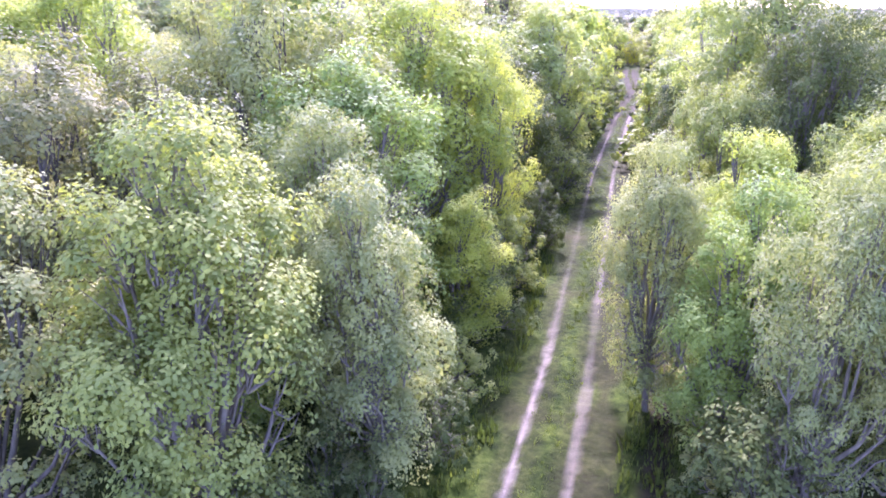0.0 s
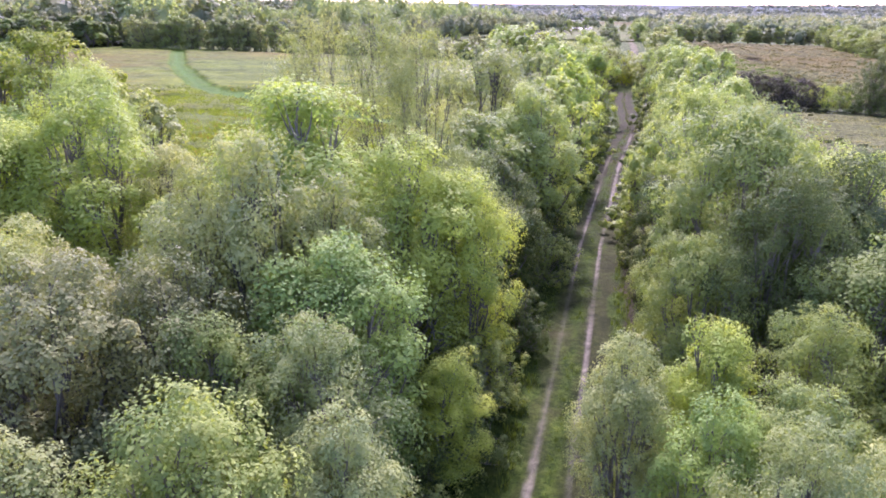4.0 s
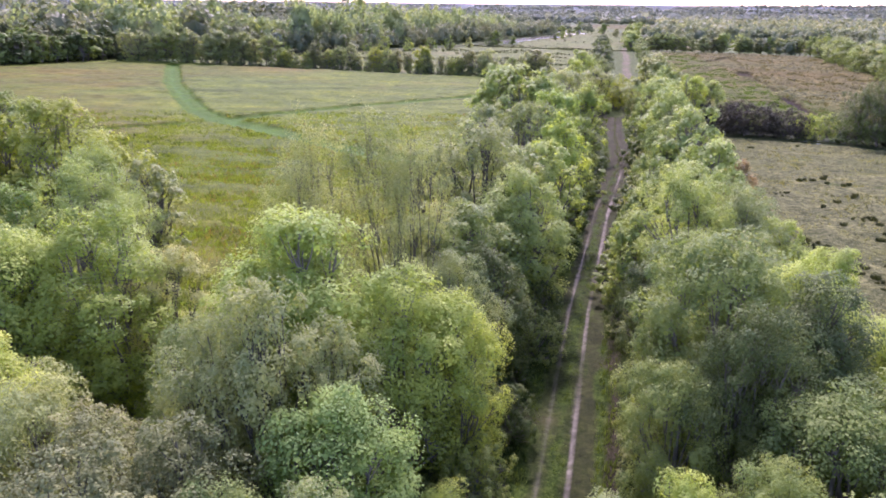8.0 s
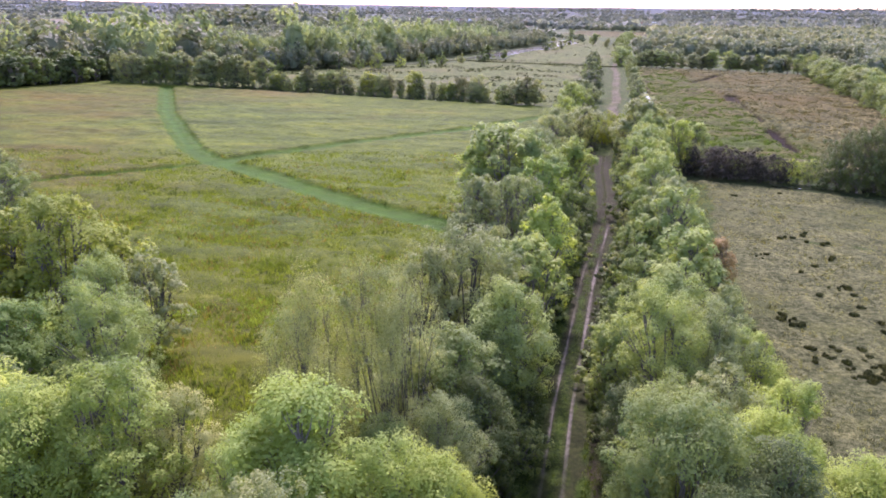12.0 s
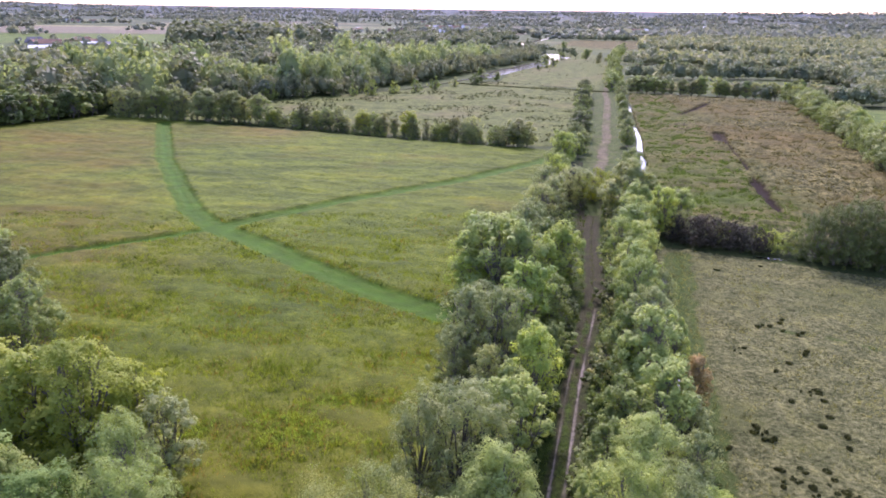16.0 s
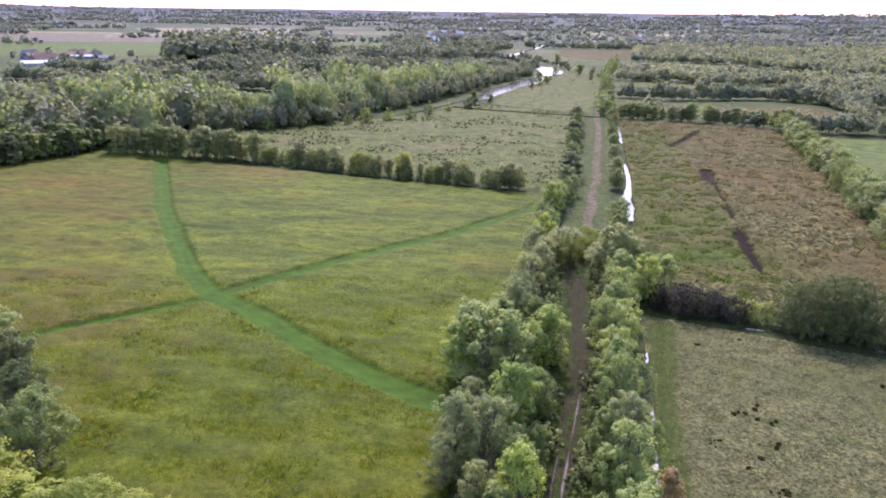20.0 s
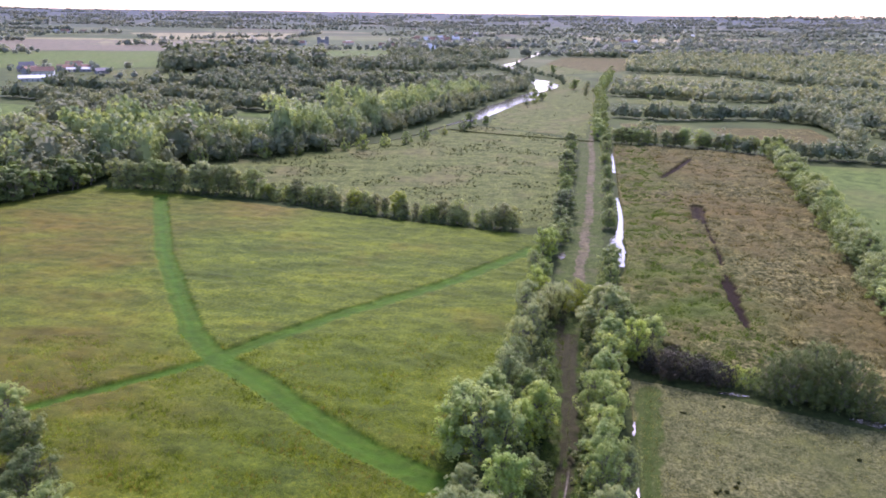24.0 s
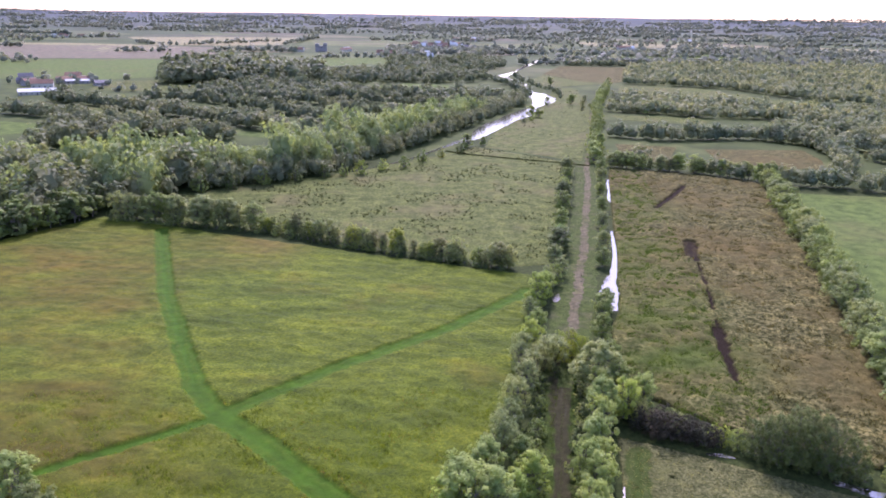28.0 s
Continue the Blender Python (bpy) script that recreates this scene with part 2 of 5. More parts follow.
DARKBARK = plain("dark_bark", (0.030, 0.024, 0.020), (0.075, 0.060, 0.048), 6.0, 0.9, stretch=(1, 1, 0.25, 0))
RED_TILE = plain("clay_roof_tile", (0.190, 0.112, 0.072), (0.300, 0.190, 0.126), 1.2, 0.8)
RENDERED = plain("pale_render", (0.420, 0.420, 0.340), (0.540, 0.530, 0.440), 0.7, 0.85, 0.1)
WHITE_ROOF = plain("white_sheet_roof", (0.560, 0.580, 0.540), (0.680, 0.700, 0.650), 0.5, 0.6, 0.1)
SLATE = plain("slate_roof", (0.090, 0.095, 0.105), (0.150, 0.155, 0.165), 1.0, 0.6)
GLASS_DARK = plain("dark_pane", (0.020, 0.024, 0.030), (0.035, 0.040, 0.048), 0.5, 0.15, 0.0)
STONE = plain("grey_stone", (0.250, 0.240, 0.225), (0.360, 0.350, 0.325), 1.0, 0.85)
WATER, wt, wp, _ = nodes_of("still_water")
wp.inputs["Base Color"].default_value = (0.030, 0.036, 0.018, 1)
wp.inputs["Roughness"].default_value, wp.inputs["IOR"].default_value = 0.14, 2.0
wp.inputs["Specular IOR Level"].default_value = 1.0
bumped(wt, wp, noise_node(wt, 0.9, 4), 0.25, 0.06)

LEAF = {
    "ash": foliage("mid_green_leaves", (0.128, 0.166, 0.050), 0.42, 0.08),
    "yellow": foliage("yellow_green_leaves", (0.182, 0.228, 0.050), 0.46, 0.08),
    "vivid": foliage("bright_green_leaves", (0.180, 0.234, 0.052), 0.44, 0.08),
    "silver": foliage("silvery_willow_leaves", (0.164, 0.196, 0.080), 0.36, 0.08),
    "pale": foliage("pale_green_leaves", (0.166, 0.212, 0.066), 0.42, 0.08),
    "dark": foliage("dark_green_leaves", (0.074, 0.102, 0.032), 0.22, 0.08),
    "twig": foliage("thin_olive_leaves", (0.162, 0.186, 0.076), 0.44, 0.08),
    "thorn": foliage("purple_brown_leaves", (0.040, 0.037, 0.024), 0.1, 0.14),
    "green": foliage("rich_green_leaves", (0.124, 0.184, 0.050), 0.42, 0.08),
    "olive": foliage("olive_yellow_leaves", (0.150, 0.180, 0.027), 0.46, 0.06),
    "bare": foliage("grey_olive_leaves", (0.124, 0.138, 0.058), 0.32, 0.08),
    "rust": foliage("rusty_leaves", (0.200, 0.150, 0.066), 0.30, 0.08),
    # wood: some blue put into the leaf colour for haze
    "wood": foliage("woodland_leaves", (0.124, 0.140, 0.080), 0.34, 0.04, 0.07, 1.5, (1.02, 1.03, 0.72)),
    "poplar": foliage("light_woodland_leaves", (0.168, 0.200, 0.088), 0.42, 0.04, 0.07, 1.2, (1.02, 1.04, 0.62)),
    # plain_wood and far_wood: distance haze painted in as a paler, bluer base colour
    "plain_wood": foliage("hazed_scrub_leaves", (0.164, 0.176, 0.102), 0.40, 0.04, 0.045, 1.8, (1.02, 1.03, 0.72)),
    "far_wood": foliage("hazed_distant_leaves", (0.134, 0.148, 0.116), 0.36, 0.04, 0.02, 1.2, (1.0, 1.02, 0.8)),
}
LABEL = {
    "ash": "mid-green broadleaf tree with a full rounded crown", "yellow": "yellow-green leafy tree with a bright sunlit crown",
    "vivid": "bright green tree with dense fresh leaves", "silver": "silvery grey-green willow with pale narrow leaves",
    "pale": "pale green willow with a billowing crown", "dark": "dark green shady tree with dense foliage",
    "twig": "thin olive-leaved tree with grey branches showing through", "thorn": "dark purple-brown thorn bush in the hedge",
    "green": "rich green tree with a dense rounded crown", "olive": "olive-yellow tree with a broad billowing crown",
    "bare": "half-bare grey tree with thin olive leaves and pale branches", "rust": "rusty brown-leaved small tree at the pasture's edge",
    "wood": "woodland tree with a dull green crown",
}

# ---------------------------------------------------------------- the plan
TRACK = [(-1.5, -6), (-0.5, 4), (4.0, 20), (6.6, 30), (11.0, 47.5), (18.8, 75), (28.0, 104), (34.6, 135), (47.5, 184), (58, 220), (72, 271),
         (91, 346), (104, 401), (130, 496), (167, 645), (227, 912), (262, 1060)]
MEADOW_EDGE = [(-132, 298), (-90, 280), (-26, 253), (44, 225), (38, 190), (29, 152), (18, 126), (11, 100), (5, 76), (2, 60), (-3, 46), (-13, 35), (-24, 52),
               (-35, 63), (-58, 83), (-80, 103), (-130, 146), (-200, 190), (-160, 262)]
PASTURE_EDGE = [(45.6, 129), (62, 121), (84, 109), (150, 80), (150, 20), (19.5, 20), (23.2, 38), (28, 58), (32.6, 74), (38.8, 98)]
MARSH_EDGE = [(118, 402), (156, 388), (190, 364), (168, 288), (132, 186), (112, 134), (96, 116), (78, 124), (53, 149), (58.5, 182), (65.4, 197), (69.6, 212), (71.6, 222), (78.4, 246), (81.4, 258), (86, 278), (100, 335), (109, 372)]
WATERMEADOW_EDGE = [(-112, 338), (-81, 361), (-45, 380), (-2, 420), (28, 450), (44, 470), (101, 419), (84, 352), (64, 268), (52, 238), (40, 236), (-40, 270), (-95, 288)]
FAR_MEADOW_EDGE = [(50, 470), (68, 545), (120, 662), (160, 800), (170, 870), (292, 957), (262, 1060), (205, 1081), (170, 985), (158, 900), (200, 860), (176, 690), (150, 575), (106, 423)]
MOWN_PATHS = [  # a line and its half width
    ([(-101, 279), (-91, 250), (-77, 211), (-63, 179), (-51, 152), (-41, 137)], 2.6),
    ([(-42, 138.5), (-30, 150), (-17.6, 161.2), (11.8, 183.5), (33, 205), (39, 212)], 2.2),
    ([(-42, 139), (-30, 128), (-19, 115.5), (-9, 105.5), (4, 95)], 2.9),
    ([(-43, 137.5), (-59, 126.8), (-68, 121.6), (-76, 116), (-87, 108)], 1.5),
]

PASTURE_DITCH = [([(52, 90), (57, 88), (61, 85.4), (65.4, 82), (84, 73)], 0.35), ([(48.4, 123), (45.6, 115), (39.9, 97.5), (36.2, 84.5), (32.6, 70.5), (28.8, 57), (24.4, 40)], 2.3)]
PEAT_SCARS = [([(82, 152), (86, 168)], 1.3), ([(86, 168), (90, 182)], 2.0), ([(90, 182), (98, 208), (104, 230)], 0.6), ([(104, 230), (109, 249)], 0.7), ([(107, 246), (112, 262)], 2.6), ([(116, 314), (133, 338), (146, 358)], 1.5)]


def track_x(y):
    return np.interp(y, [p[1] for p in TRACK], [p[0] for p in TRACK])


def field(name, edge, step, height, material, label, seed, streak=(1.0, 1.0, 0.0), lift=0.04, mown=(), ragged=0.9, bank=0.0):
    """A field as a sheet with tussocks; paths that were mown lie lower and carry an attribute."""
    ex, ey = [p[0] for p in edge], [p[1] for p in edge]
    gx, gy = np.arange(min(ex), max(ex) + step, step), np.arange(min(ey), max(ey) + step, step)
    X, Y = np.meshgrid(gx, gy)
    X = X + (lattice(X * 1.7, Y * 1.7, seed + 5) - 0.5) * step * 0.7
    Y = Y + (lattice(X * 1.9, Y * 1.9, seed + 6) - 0.5) * step * 0.7
    a = radians(streak[2])
    U, V = X * math.cos(a) + Y * math.sin(a), -X * math.sin(a) + Y * math.cos(a)
    U, V = U / streak[0], V / streak[1]
    H = 0.5 * lattice(U * 0.35, V * 0.35, seed) + 0.3 * lattice(U * 0.9, V * 0.9, seed + 1) + 0.2 * lattice(U * 2.1, V * 2.1, seed + 2)
    H = np.clip((H - 0.25) * 1.7, 0, 1.2)
    short = np.zeros(X.shape)
    for line, half in mown:
        d = far_from(line, X, Y) + (lattice(X * 0.5, Y * 0.5, seed + 9) - 0.5) * ragged
        wheel = np.exp(-((d - 0.52 * half) / 0.35) ** 2) if half > 2 else 0.0
        short = np.maximum(short, np.clip((half + 0.15 - d) / 0.3, 0, 1) * (1 - 0.40 * wheel))
    Z = lift + (H * height + bank) * (1 - short) + 0.03 * short
    within = inside(edge, X, Y)
    keep = within[:-1, :-1] | within[1:, 1:] | within[:-1, 1:] | within[1:, :-1]
    bx, by = X.copy(), Y.copy()
    best = np.full(X.shape, 1e9)
    for (x0, y0), (x1, y1) in zip(edge, edge[1:] + edge[:1]):
        dx, dy = x1 - x0, y1 - y0
        sf = np.clip(((X - x0) * dx + (Y - y0) * dy) / (dx * dx + dy * dy), 0, 1)
        px, py = x0 + sf * dx, y0 + sf * dy
        d = np.hypot(X - px, Y - py)
        closer = d < best
        best, bx, by = np.where(closer, d, best), np.where(closer, px, bx), np.where(closer, py, by)
    X, Y = np.where(within, X, bx), np.where(within, Y, by)
    Z = np.where(within, Z, lift * 0.5)
    n = X.shape[1]
    j, i = np.nonzero(keep)
    q = j * n + i
    faces = np.stack([q, q + 1, q + n + 1, q + n], 1)
    used, back = np.unique(faces, return_inverse=True)
    me = sheet(name, np.stack([X.ravel(), Y.ravel(), Z.ravel()], 1)[used], back.reshape(-1, 4), material, smooth=True)
    if mown:
        at = me.attributes.new("mown", "FLOAT", "POINT")
        at.data.foreach_set("value", short.ravel()[used].astype(np.float32))
    return tagged(new(name, me), label, "field", kind="structure")


# the ground: one sheet out to the hills on the horizon
rad = np.concatenate([np.arange(0, 400, 40), np.geomspace(400, 4950, 60)])
ang = np.linspace(0, 2 * math.pi, 181)[:-1]
Rr, Aa = np.meshgrid(rad, ang, indexing="ij")
GX, GY = Rr * np.sin(Aa), Rr * np.cos(Aa)
rise = np.clip((Rr - 2300) / 2600, 0, 1)
GZ = rise ** 1.5 * (56 + 8 * lattice(GX / 700, GY / 700, 3) + 5 * lattice(GX / 200, GY / 200, 4)) - 0.02
nA = len(ang)
k = np.arange((len(rad) - 1) * nA)
r_, a_ = k // nA, k % nA
gf = np.stack([r_ * nA + a_, r_ * nA + (a_ + 1) % nA, (r_ + 1) * nA + (a_ + 1) % nA, (r_ + 1) * nA + a_], 1)
GROUND, gt, gp, _ = nodes_of("open_country")
near_c = ramp(gt, noise_node(gt, 0.8, 6, rough=0.7), [(0.3, (0.014, 0.022, 0.006)), (0.5, (0.034, 0.050, 0.012)), (0.72, (0.066, 0.082, 0.022))])
cell = gt.nodes.new("ShaderNodeTexVoronoi")
cell.inputs["Scale"].default_value = 0.0055
gc = gt.nodes.new("ShaderNodeTexCoord")
mp = gt.nodes.new("ShaderNodeMapping")
mp.inputs["Scale"].default_value = (0.75, 1.25, 0.0)
gt.links.new(gc.outputs["Object"], mp.inputs[0])
gt.links.new(mp.outputs[0], cell.inputs["Vector"])
sep = gt.nodes.new("ShaderNodeSeparateColor")
gt.links.new(cell.outputs["Color"], sep.inputs[0])
far_c = ramp(gt, sep.outputs[0], [(0.0, (0.048, 0.070, 0.026)), (0.5, (0.064, 0.090, 0.032)), (0.62, (0.096, 0.120, 0.042)), (0.76, (0.124, 0.124, 0.064)), (0.86, (0.064, 0.084, 0.040)), (1.0, (0.096, 0.092, 0.056))])
mid_c = ramp(gt, noise_node(gt, 0.03, 6), [(0.35, (0.034, 0.050, 0.014)), (0.55, (0.060, 0.084, 0.022)), (0.70, (0.100, 0.116, 0.036))])
far_c = mixed(gt, 0.7, far_c, ramp(gt, noise_node(gt, 0.02, 5), [(0.35, (0.6, 0.65, 0.6)), (0.65, (1.3, 1.25, 1.2))]), "MULTIPLY")
ln = gt.nodes.new("ShaderNodeVectorMath")
ln.operation = "LENGTH"
gt.links.new(gc.outputs["Object"], ln.inputs[0])
mr = gt.nodes.new("ShaderNodeMapRange")
mr.inputs["From Min"].default_value, mr.inputs["From Max"].default_value = 400, 470
gt.links.new(ln.outputs["Value"], mr.inputs["Value"])
haze_range = gt.nodes.new("ShaderNodeMapRange")
haze_range.inputs["From Min"].default_value, haze_range.inputs["From Max"].default_value = 2400, 4300
gt.links.new(ln.outputs["Value"], haze_range.inputs["Value"])
# bluish hills: aerial haze put into the ground's base colour, growing with distance
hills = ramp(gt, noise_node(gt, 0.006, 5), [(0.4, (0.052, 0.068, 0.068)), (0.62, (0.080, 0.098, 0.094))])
mr3 = gt.nodes.new("ShaderNodeMapRange")
mr3.inputs["From Min"].default_value, mr3.inputs["From Max"].default_value = 1000, 1250
gt.links.new(ln.outputs["Value"], mr3.inputs["Value"])
gt.links.new(mixed(gt, mr.outputs[0], near_c, mixed(gt, mr3.outputs[0], mid_c, mixed(gt, haze_range.outputs[0], far_c, hills))), gp.inputs["Base Color"])
gp.inputs["Roughness"].default_value = 0.95
gp.inputs["Specular IOR Level"].default_value = 0.1
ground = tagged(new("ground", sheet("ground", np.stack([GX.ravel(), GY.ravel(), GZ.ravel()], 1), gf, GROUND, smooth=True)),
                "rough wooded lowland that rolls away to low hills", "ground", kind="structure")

field("meadow", MEADOW_EDGE, 0.68, 0.50, MEADOW, "long olive and tawny hay meadow crossed by mown green paths", 11, (2.6, 1.0, -22.0), mown=MOWN_PATHS, bank=0.40)
field("pasture", PASTURE_EDGE, 0.6, 0.34, PASTURE, "grazed grey-green pasture with short tussocky turf", 21, mown=PASTURE_DITCH, ragged=1.4)
field("marsh", MARSH_EDGE, 0.62, 0.85, MARSH, "rough brown marsh field with pale tussocks and dark peat scars", 31, mown=PEAT_SCARS, ragged=1.7, bank=0.38)
field("water_meadow", WATERMEADOW_EDGE, 1.4, 0.30, WATERMEADOW, "grey-green water meadow dotted with rushes", 41)
field("far_meadow", FAR_MEADOW_EDGE, 3.0, 0.3, WATERMEADOW, "distant grey-green meadow along the river", 51)
field("green_field", [(200, 345), (180, 290), (158, 231), (140, 180), (300, 120), (420, 250), (330, 320)], 3.0, 0.1, GREENFIELD, "smooth green grass field behind a hedge", 61)
for nm, edge, mat, lab in (
        ("field_1", [(-480, 905), (-387, 905), (-325, 960), (-341, 1014), (-434, 1290), (-570, 1274), (-720, 1240), (-800, 1020), (-640, 940)], GREENFIELD, "distant green crop field"),
        ("field_2", [(-740, 1270), (-573, 1300), (-430, 1310), (-370, 1389), (-450, 1717), (-600, 1760), (-811, 1765), (-1050, 1690), (-950, 1400)], PLOUGHED, "distant reddish ploughed field"),
        ("field_3", [(-640, 1480), (-569, 1510), (-520, 1700), (-640, 1790), (-849, 1847), (-1100, 1800), (-720, 1700)], STUBBLE, "distant straw-coloured stubble field"),
        ("field_4", [(-622, 1800), (-944, 2413), (-858, 2847), (-415, 2898), (-288, 2555), (-325, 1866), (-444, 1790)], STUBBLE, "distant yellow stubble field on a slope"),
        ("field_5", [(-173, 1268), (-175, 1359), (-51, 1398), (40, 1380), (-40, 1230), (-82, 1214), (-133, 1169)], GREENFIELD, "distant green field near the village"),
        ("field_6", [(-335, 574), (-270, 551), (-258, 525), (-289, 505), (-345, 520)], GREENFIELD, "small green paddock among hedgerows"),
        ("field_7", [(-220, 390), (-226, 421), (-213, 459), (-193, 500), (-185, 492), (-199, 444), (-203, 418), (-198, 397)], GREENFIELD, "bright strip of grass between hedgerows"),
        ("field_8", [(200, 466), (268, 464), (262, 430), (249, 402), (226, 405), (213, 414), (192, 419)], MARSH, "small bare brown plot between hedges"),
        ("field_9", [(144, 485), (184, 473), (158, 419), (136, 433)], MARSH, "small rough brown plot between hedges"),
        ("field_10", [(180, 630), (236, 622), (264, 603), (243, 577), (180, 600)], WATERMEADOW, "small pale plot between hedges"),
        ("field_11", [(266, 905), (358, 872), (392, 760), (440, 742), (404, 696), (351, 703), (321, 788), (240, 813)], WATERMEADOW, "narrow pale field between hedges"),
        ("field_12", [(195, 1061), (254, 1226), (369, 1220), (290, 960), (265, 932), (229, 951)], MARSH, "distant reddish-brown plot beside the track"),
        ("field_15", [(-140, 540), (-83, 507), (-78, 490), (-134, 514)], GREENFIELD, "strip of grass between hedgerows"),
        ("field_16", [(-300, 662), (-220, 611), (-214, 593), (-286, 634)], WATERMEADOW, "pale strip of grass between hedgerows"),
        ("field_17", [(-46, 862), (-4, 906), (60, 880), (46, 782), (8, 758), (-42, 805)], GREENFIELD, "strip of grass between hedgerows"),
        ("field_18", [(-355, 796), (-279, 789), (-194, 871), (-300, 932), (-360, 890)], WATERMEADOW, "rough pale green grass beside the farm"),
        ("field_13", [(420, 1500), (900, 1450), (950, 1600), (430, 1680)], GREENFIELD, "distant pale green field"),
        ("field_14", [(500, 2000), (1400, 1900), (1450, 2200), (520, 2300)], STUBBLE, "distant straw-coloured field")):
    field(nm, edge, 14.0 if edge[0][1] > 900 else 4.0, 0.15, mat, lab, 71, lift=0.35 if edge[0][1] > 900 else 0.12)

# ---------------------------------------------------------------- the track
def ribbon(y0, y1, step, offsets, heights, seed, wobble=0.0, lift=0.0, width_noise=0.0):
    """Vertices and faces of a strip that follows the track at the offsets given."""
    ys = np.arange(y0, y1 + step, step)
    xs = track_x(ys)
    tx, ty = np.gradient(xs), np.gradient(ys)
    tl = np.hypot(tx, ty)
    nx, ny = ty / tl, -tx / tl
    vs = np.empty((len(ys), len(offsets), 3))
    for c, (o, h) in enumerate(zip(offsets, heights)):
        edge = width_noise if c in (0, len(offsets) - 1) else width_noise * 0.3
        oo = o + wobble * (lattice(ys * 0.11, ys * 0 + 2, seed) - 0.5) + edge * (lattice(ys * 1.1, ys * 0 + c, seed + 3) - 0.5)
        vs[:, c] = np.stack([xs + nx * oo, ys + ny * oo, h + lift + 0.03 * lattice(ys * 1.7, ys * 0 + c * 3.1, seed + 1)], 1)
    n = len(offsets)
    q = (np.arange(len(ys) - 1)[:, None] * n + np.arange(n - 1)[None]).ravel()
    return vs.reshape(-1, 3), np.stack([q, q + n, q + n + 1, q + 1], 1)


off = np.concatenate([np.linspace(-4.4, -1.6, 9), np.linspace(-1.45, 1.45, 25), np.linspace(1.6, 4.4, 17)])
tv, tf = ribbon(-6, 176, 0.22, off, np.zeros(len(off)), 5)
ys, os_ = tv[:, 1], np.tile(off, len(tv) // len(off))
grain = lattice(tv[:, 0] * 3.1, ys * 3.1, 91)
lump = lattice(tv[:, 0] * 0.9, ys * 0.5, 92)
shift = 0.12 * (lattice(ys * 0.06, ys * 0, 94) - 0.5)
worn = np.zeros(len(ys))
for side, w in ((-0.70, 0.15), (0.70, 0.17)):
    d = np.abs(os_ - side - shift)
    bare = np.clip((w * (0.55 + 0.9 * lattice(ys * 0.33, ys * 0 + side, 95)) + 0.10 * (grain - 0.5) - d) / 0.10, 0, 1)
    worn = np.maximum(worn, bare * np.clip(1.5 * lattice(ys * 0.13, ys * 0 + side * 3, 96) + (0.15 if side > 0 else 0.06) - 0.50 * np.clip((ys - 56) / 34, 0, 1) - 0.8 * np.clip((ys - 90) / 20, 0, 1), 0, 1))
late = np.clip((ys - 52) / 14, 0, 1)
early = np.clip((60 - ys) / 20, 0, 1)
mud = np.clip((0.62 - np.abs(np.abs(os_ - shift) - 0.80) + 0.6 * (lump - 0.55)) / 0.3, 0, 1) * (0.35 + 0.45 * late)
mud = np.maximum(mud, np.clip((0.70 - np.abs(os_ - 1.25) + 0.9 * (lump - 0.55)) / 0.3, 0, 1) * 0.6)
mud = np.maximum(mud, np.clip((0.62 - np.abs(os_ - 2.75) + 0.5 * (lump - 0.5)) / 0.25, 0, 1) * early)
mud = np.maximum(mud, np.clip((0.8 + 1.2 * np.clip((ys - 90) / 25, 0, 1) + 1.0 * np.clip((ys - 128) / 14, 0, 1) - np.abs(os_ - 0.55 + 1.9 * np.clip((ys - 128) / 18, 0, 1)) + 2.4 * (lump - 0.5)) / 0.7, 0, 1) * np.clip((ys - 48) / 34, 0, 1) * 0.85)
ridge = 0.14 * np.clip(lump - 0.2, 0, 1) * (1 - mud) + 0.05 * grain * (1 - mud)
tv[:, 2] = 0.06 + 0.08 * np.clip(np.abs(os_) - 1.6, 0, 2.0) + ridge - 0.07 * worn + 0.02 * grain
TRACK_MAT = turf("track_grass", (0.010, 0.024, 0.003), (0.030, 0.056, 0.007), (0.062, 0.090, 0.016), (0.060, 0.062, 0.024), 6, 0.35, 2.0, crisp=0.12, sheen=0.08)
tt = TRACK_MAT.node_tree
tp = tt.nodes["Principled BSDF"]
green = tp.inputs["Base Color"].links[0].from_socket
for nm, lo, hi in (("mud", (0.018, 0.017, 0.008), (0.046, 0.042, 0.021)), ("worn", (0.124, 0.114, 0.090), (0.240, 0.222, 0.176))):
    at = tt.nodes.new("ShaderNodeAttribute")
    at.attribute_name = nm
    green = mixed(tt, at.outputs["Fac"], green, ramp(tt, noise_node(tt, 2.6, 6), [(0.3, lo), (0.7, hi)]))
green = mixed(tt, 0.8, green, ramp(tt, noise_node(tt, 0.7, 5), [(0.34, (0.62, 0.64, 0.62)), (0.66, (1.3, 1.26, 1.2))]), "MULTIPLY")
tt.links.new(green, tp.inputs["Base Color"])
track_me = sheet("track", tv, tf, TRACK_MAT, smooth=True)
for nm, val in (("mud", mud), ("worn", worn)):
    track_me.attributes.new(nm, "FLOAT", "POINT").data.foreach_set("value", val.astype(np.float32))
track = tagged(new("track", track_me), "grassy farm track with two pale worn wheel ruts and damp mud", "track", kind="structure")
lane = tagged(new("lane", sheet("lane", *ribbon(172, 640, 1.2, (-1.5, -0.9, -0.3, 0.3, 0.9, 1.5), (0.10, 0.10, 0.15, 0.15, 0.10, 0.11), 19, 1.0, 0.06, 1.6), EARTH)),
              "pale trodden earth lane between hedges", "track", kind="structure")
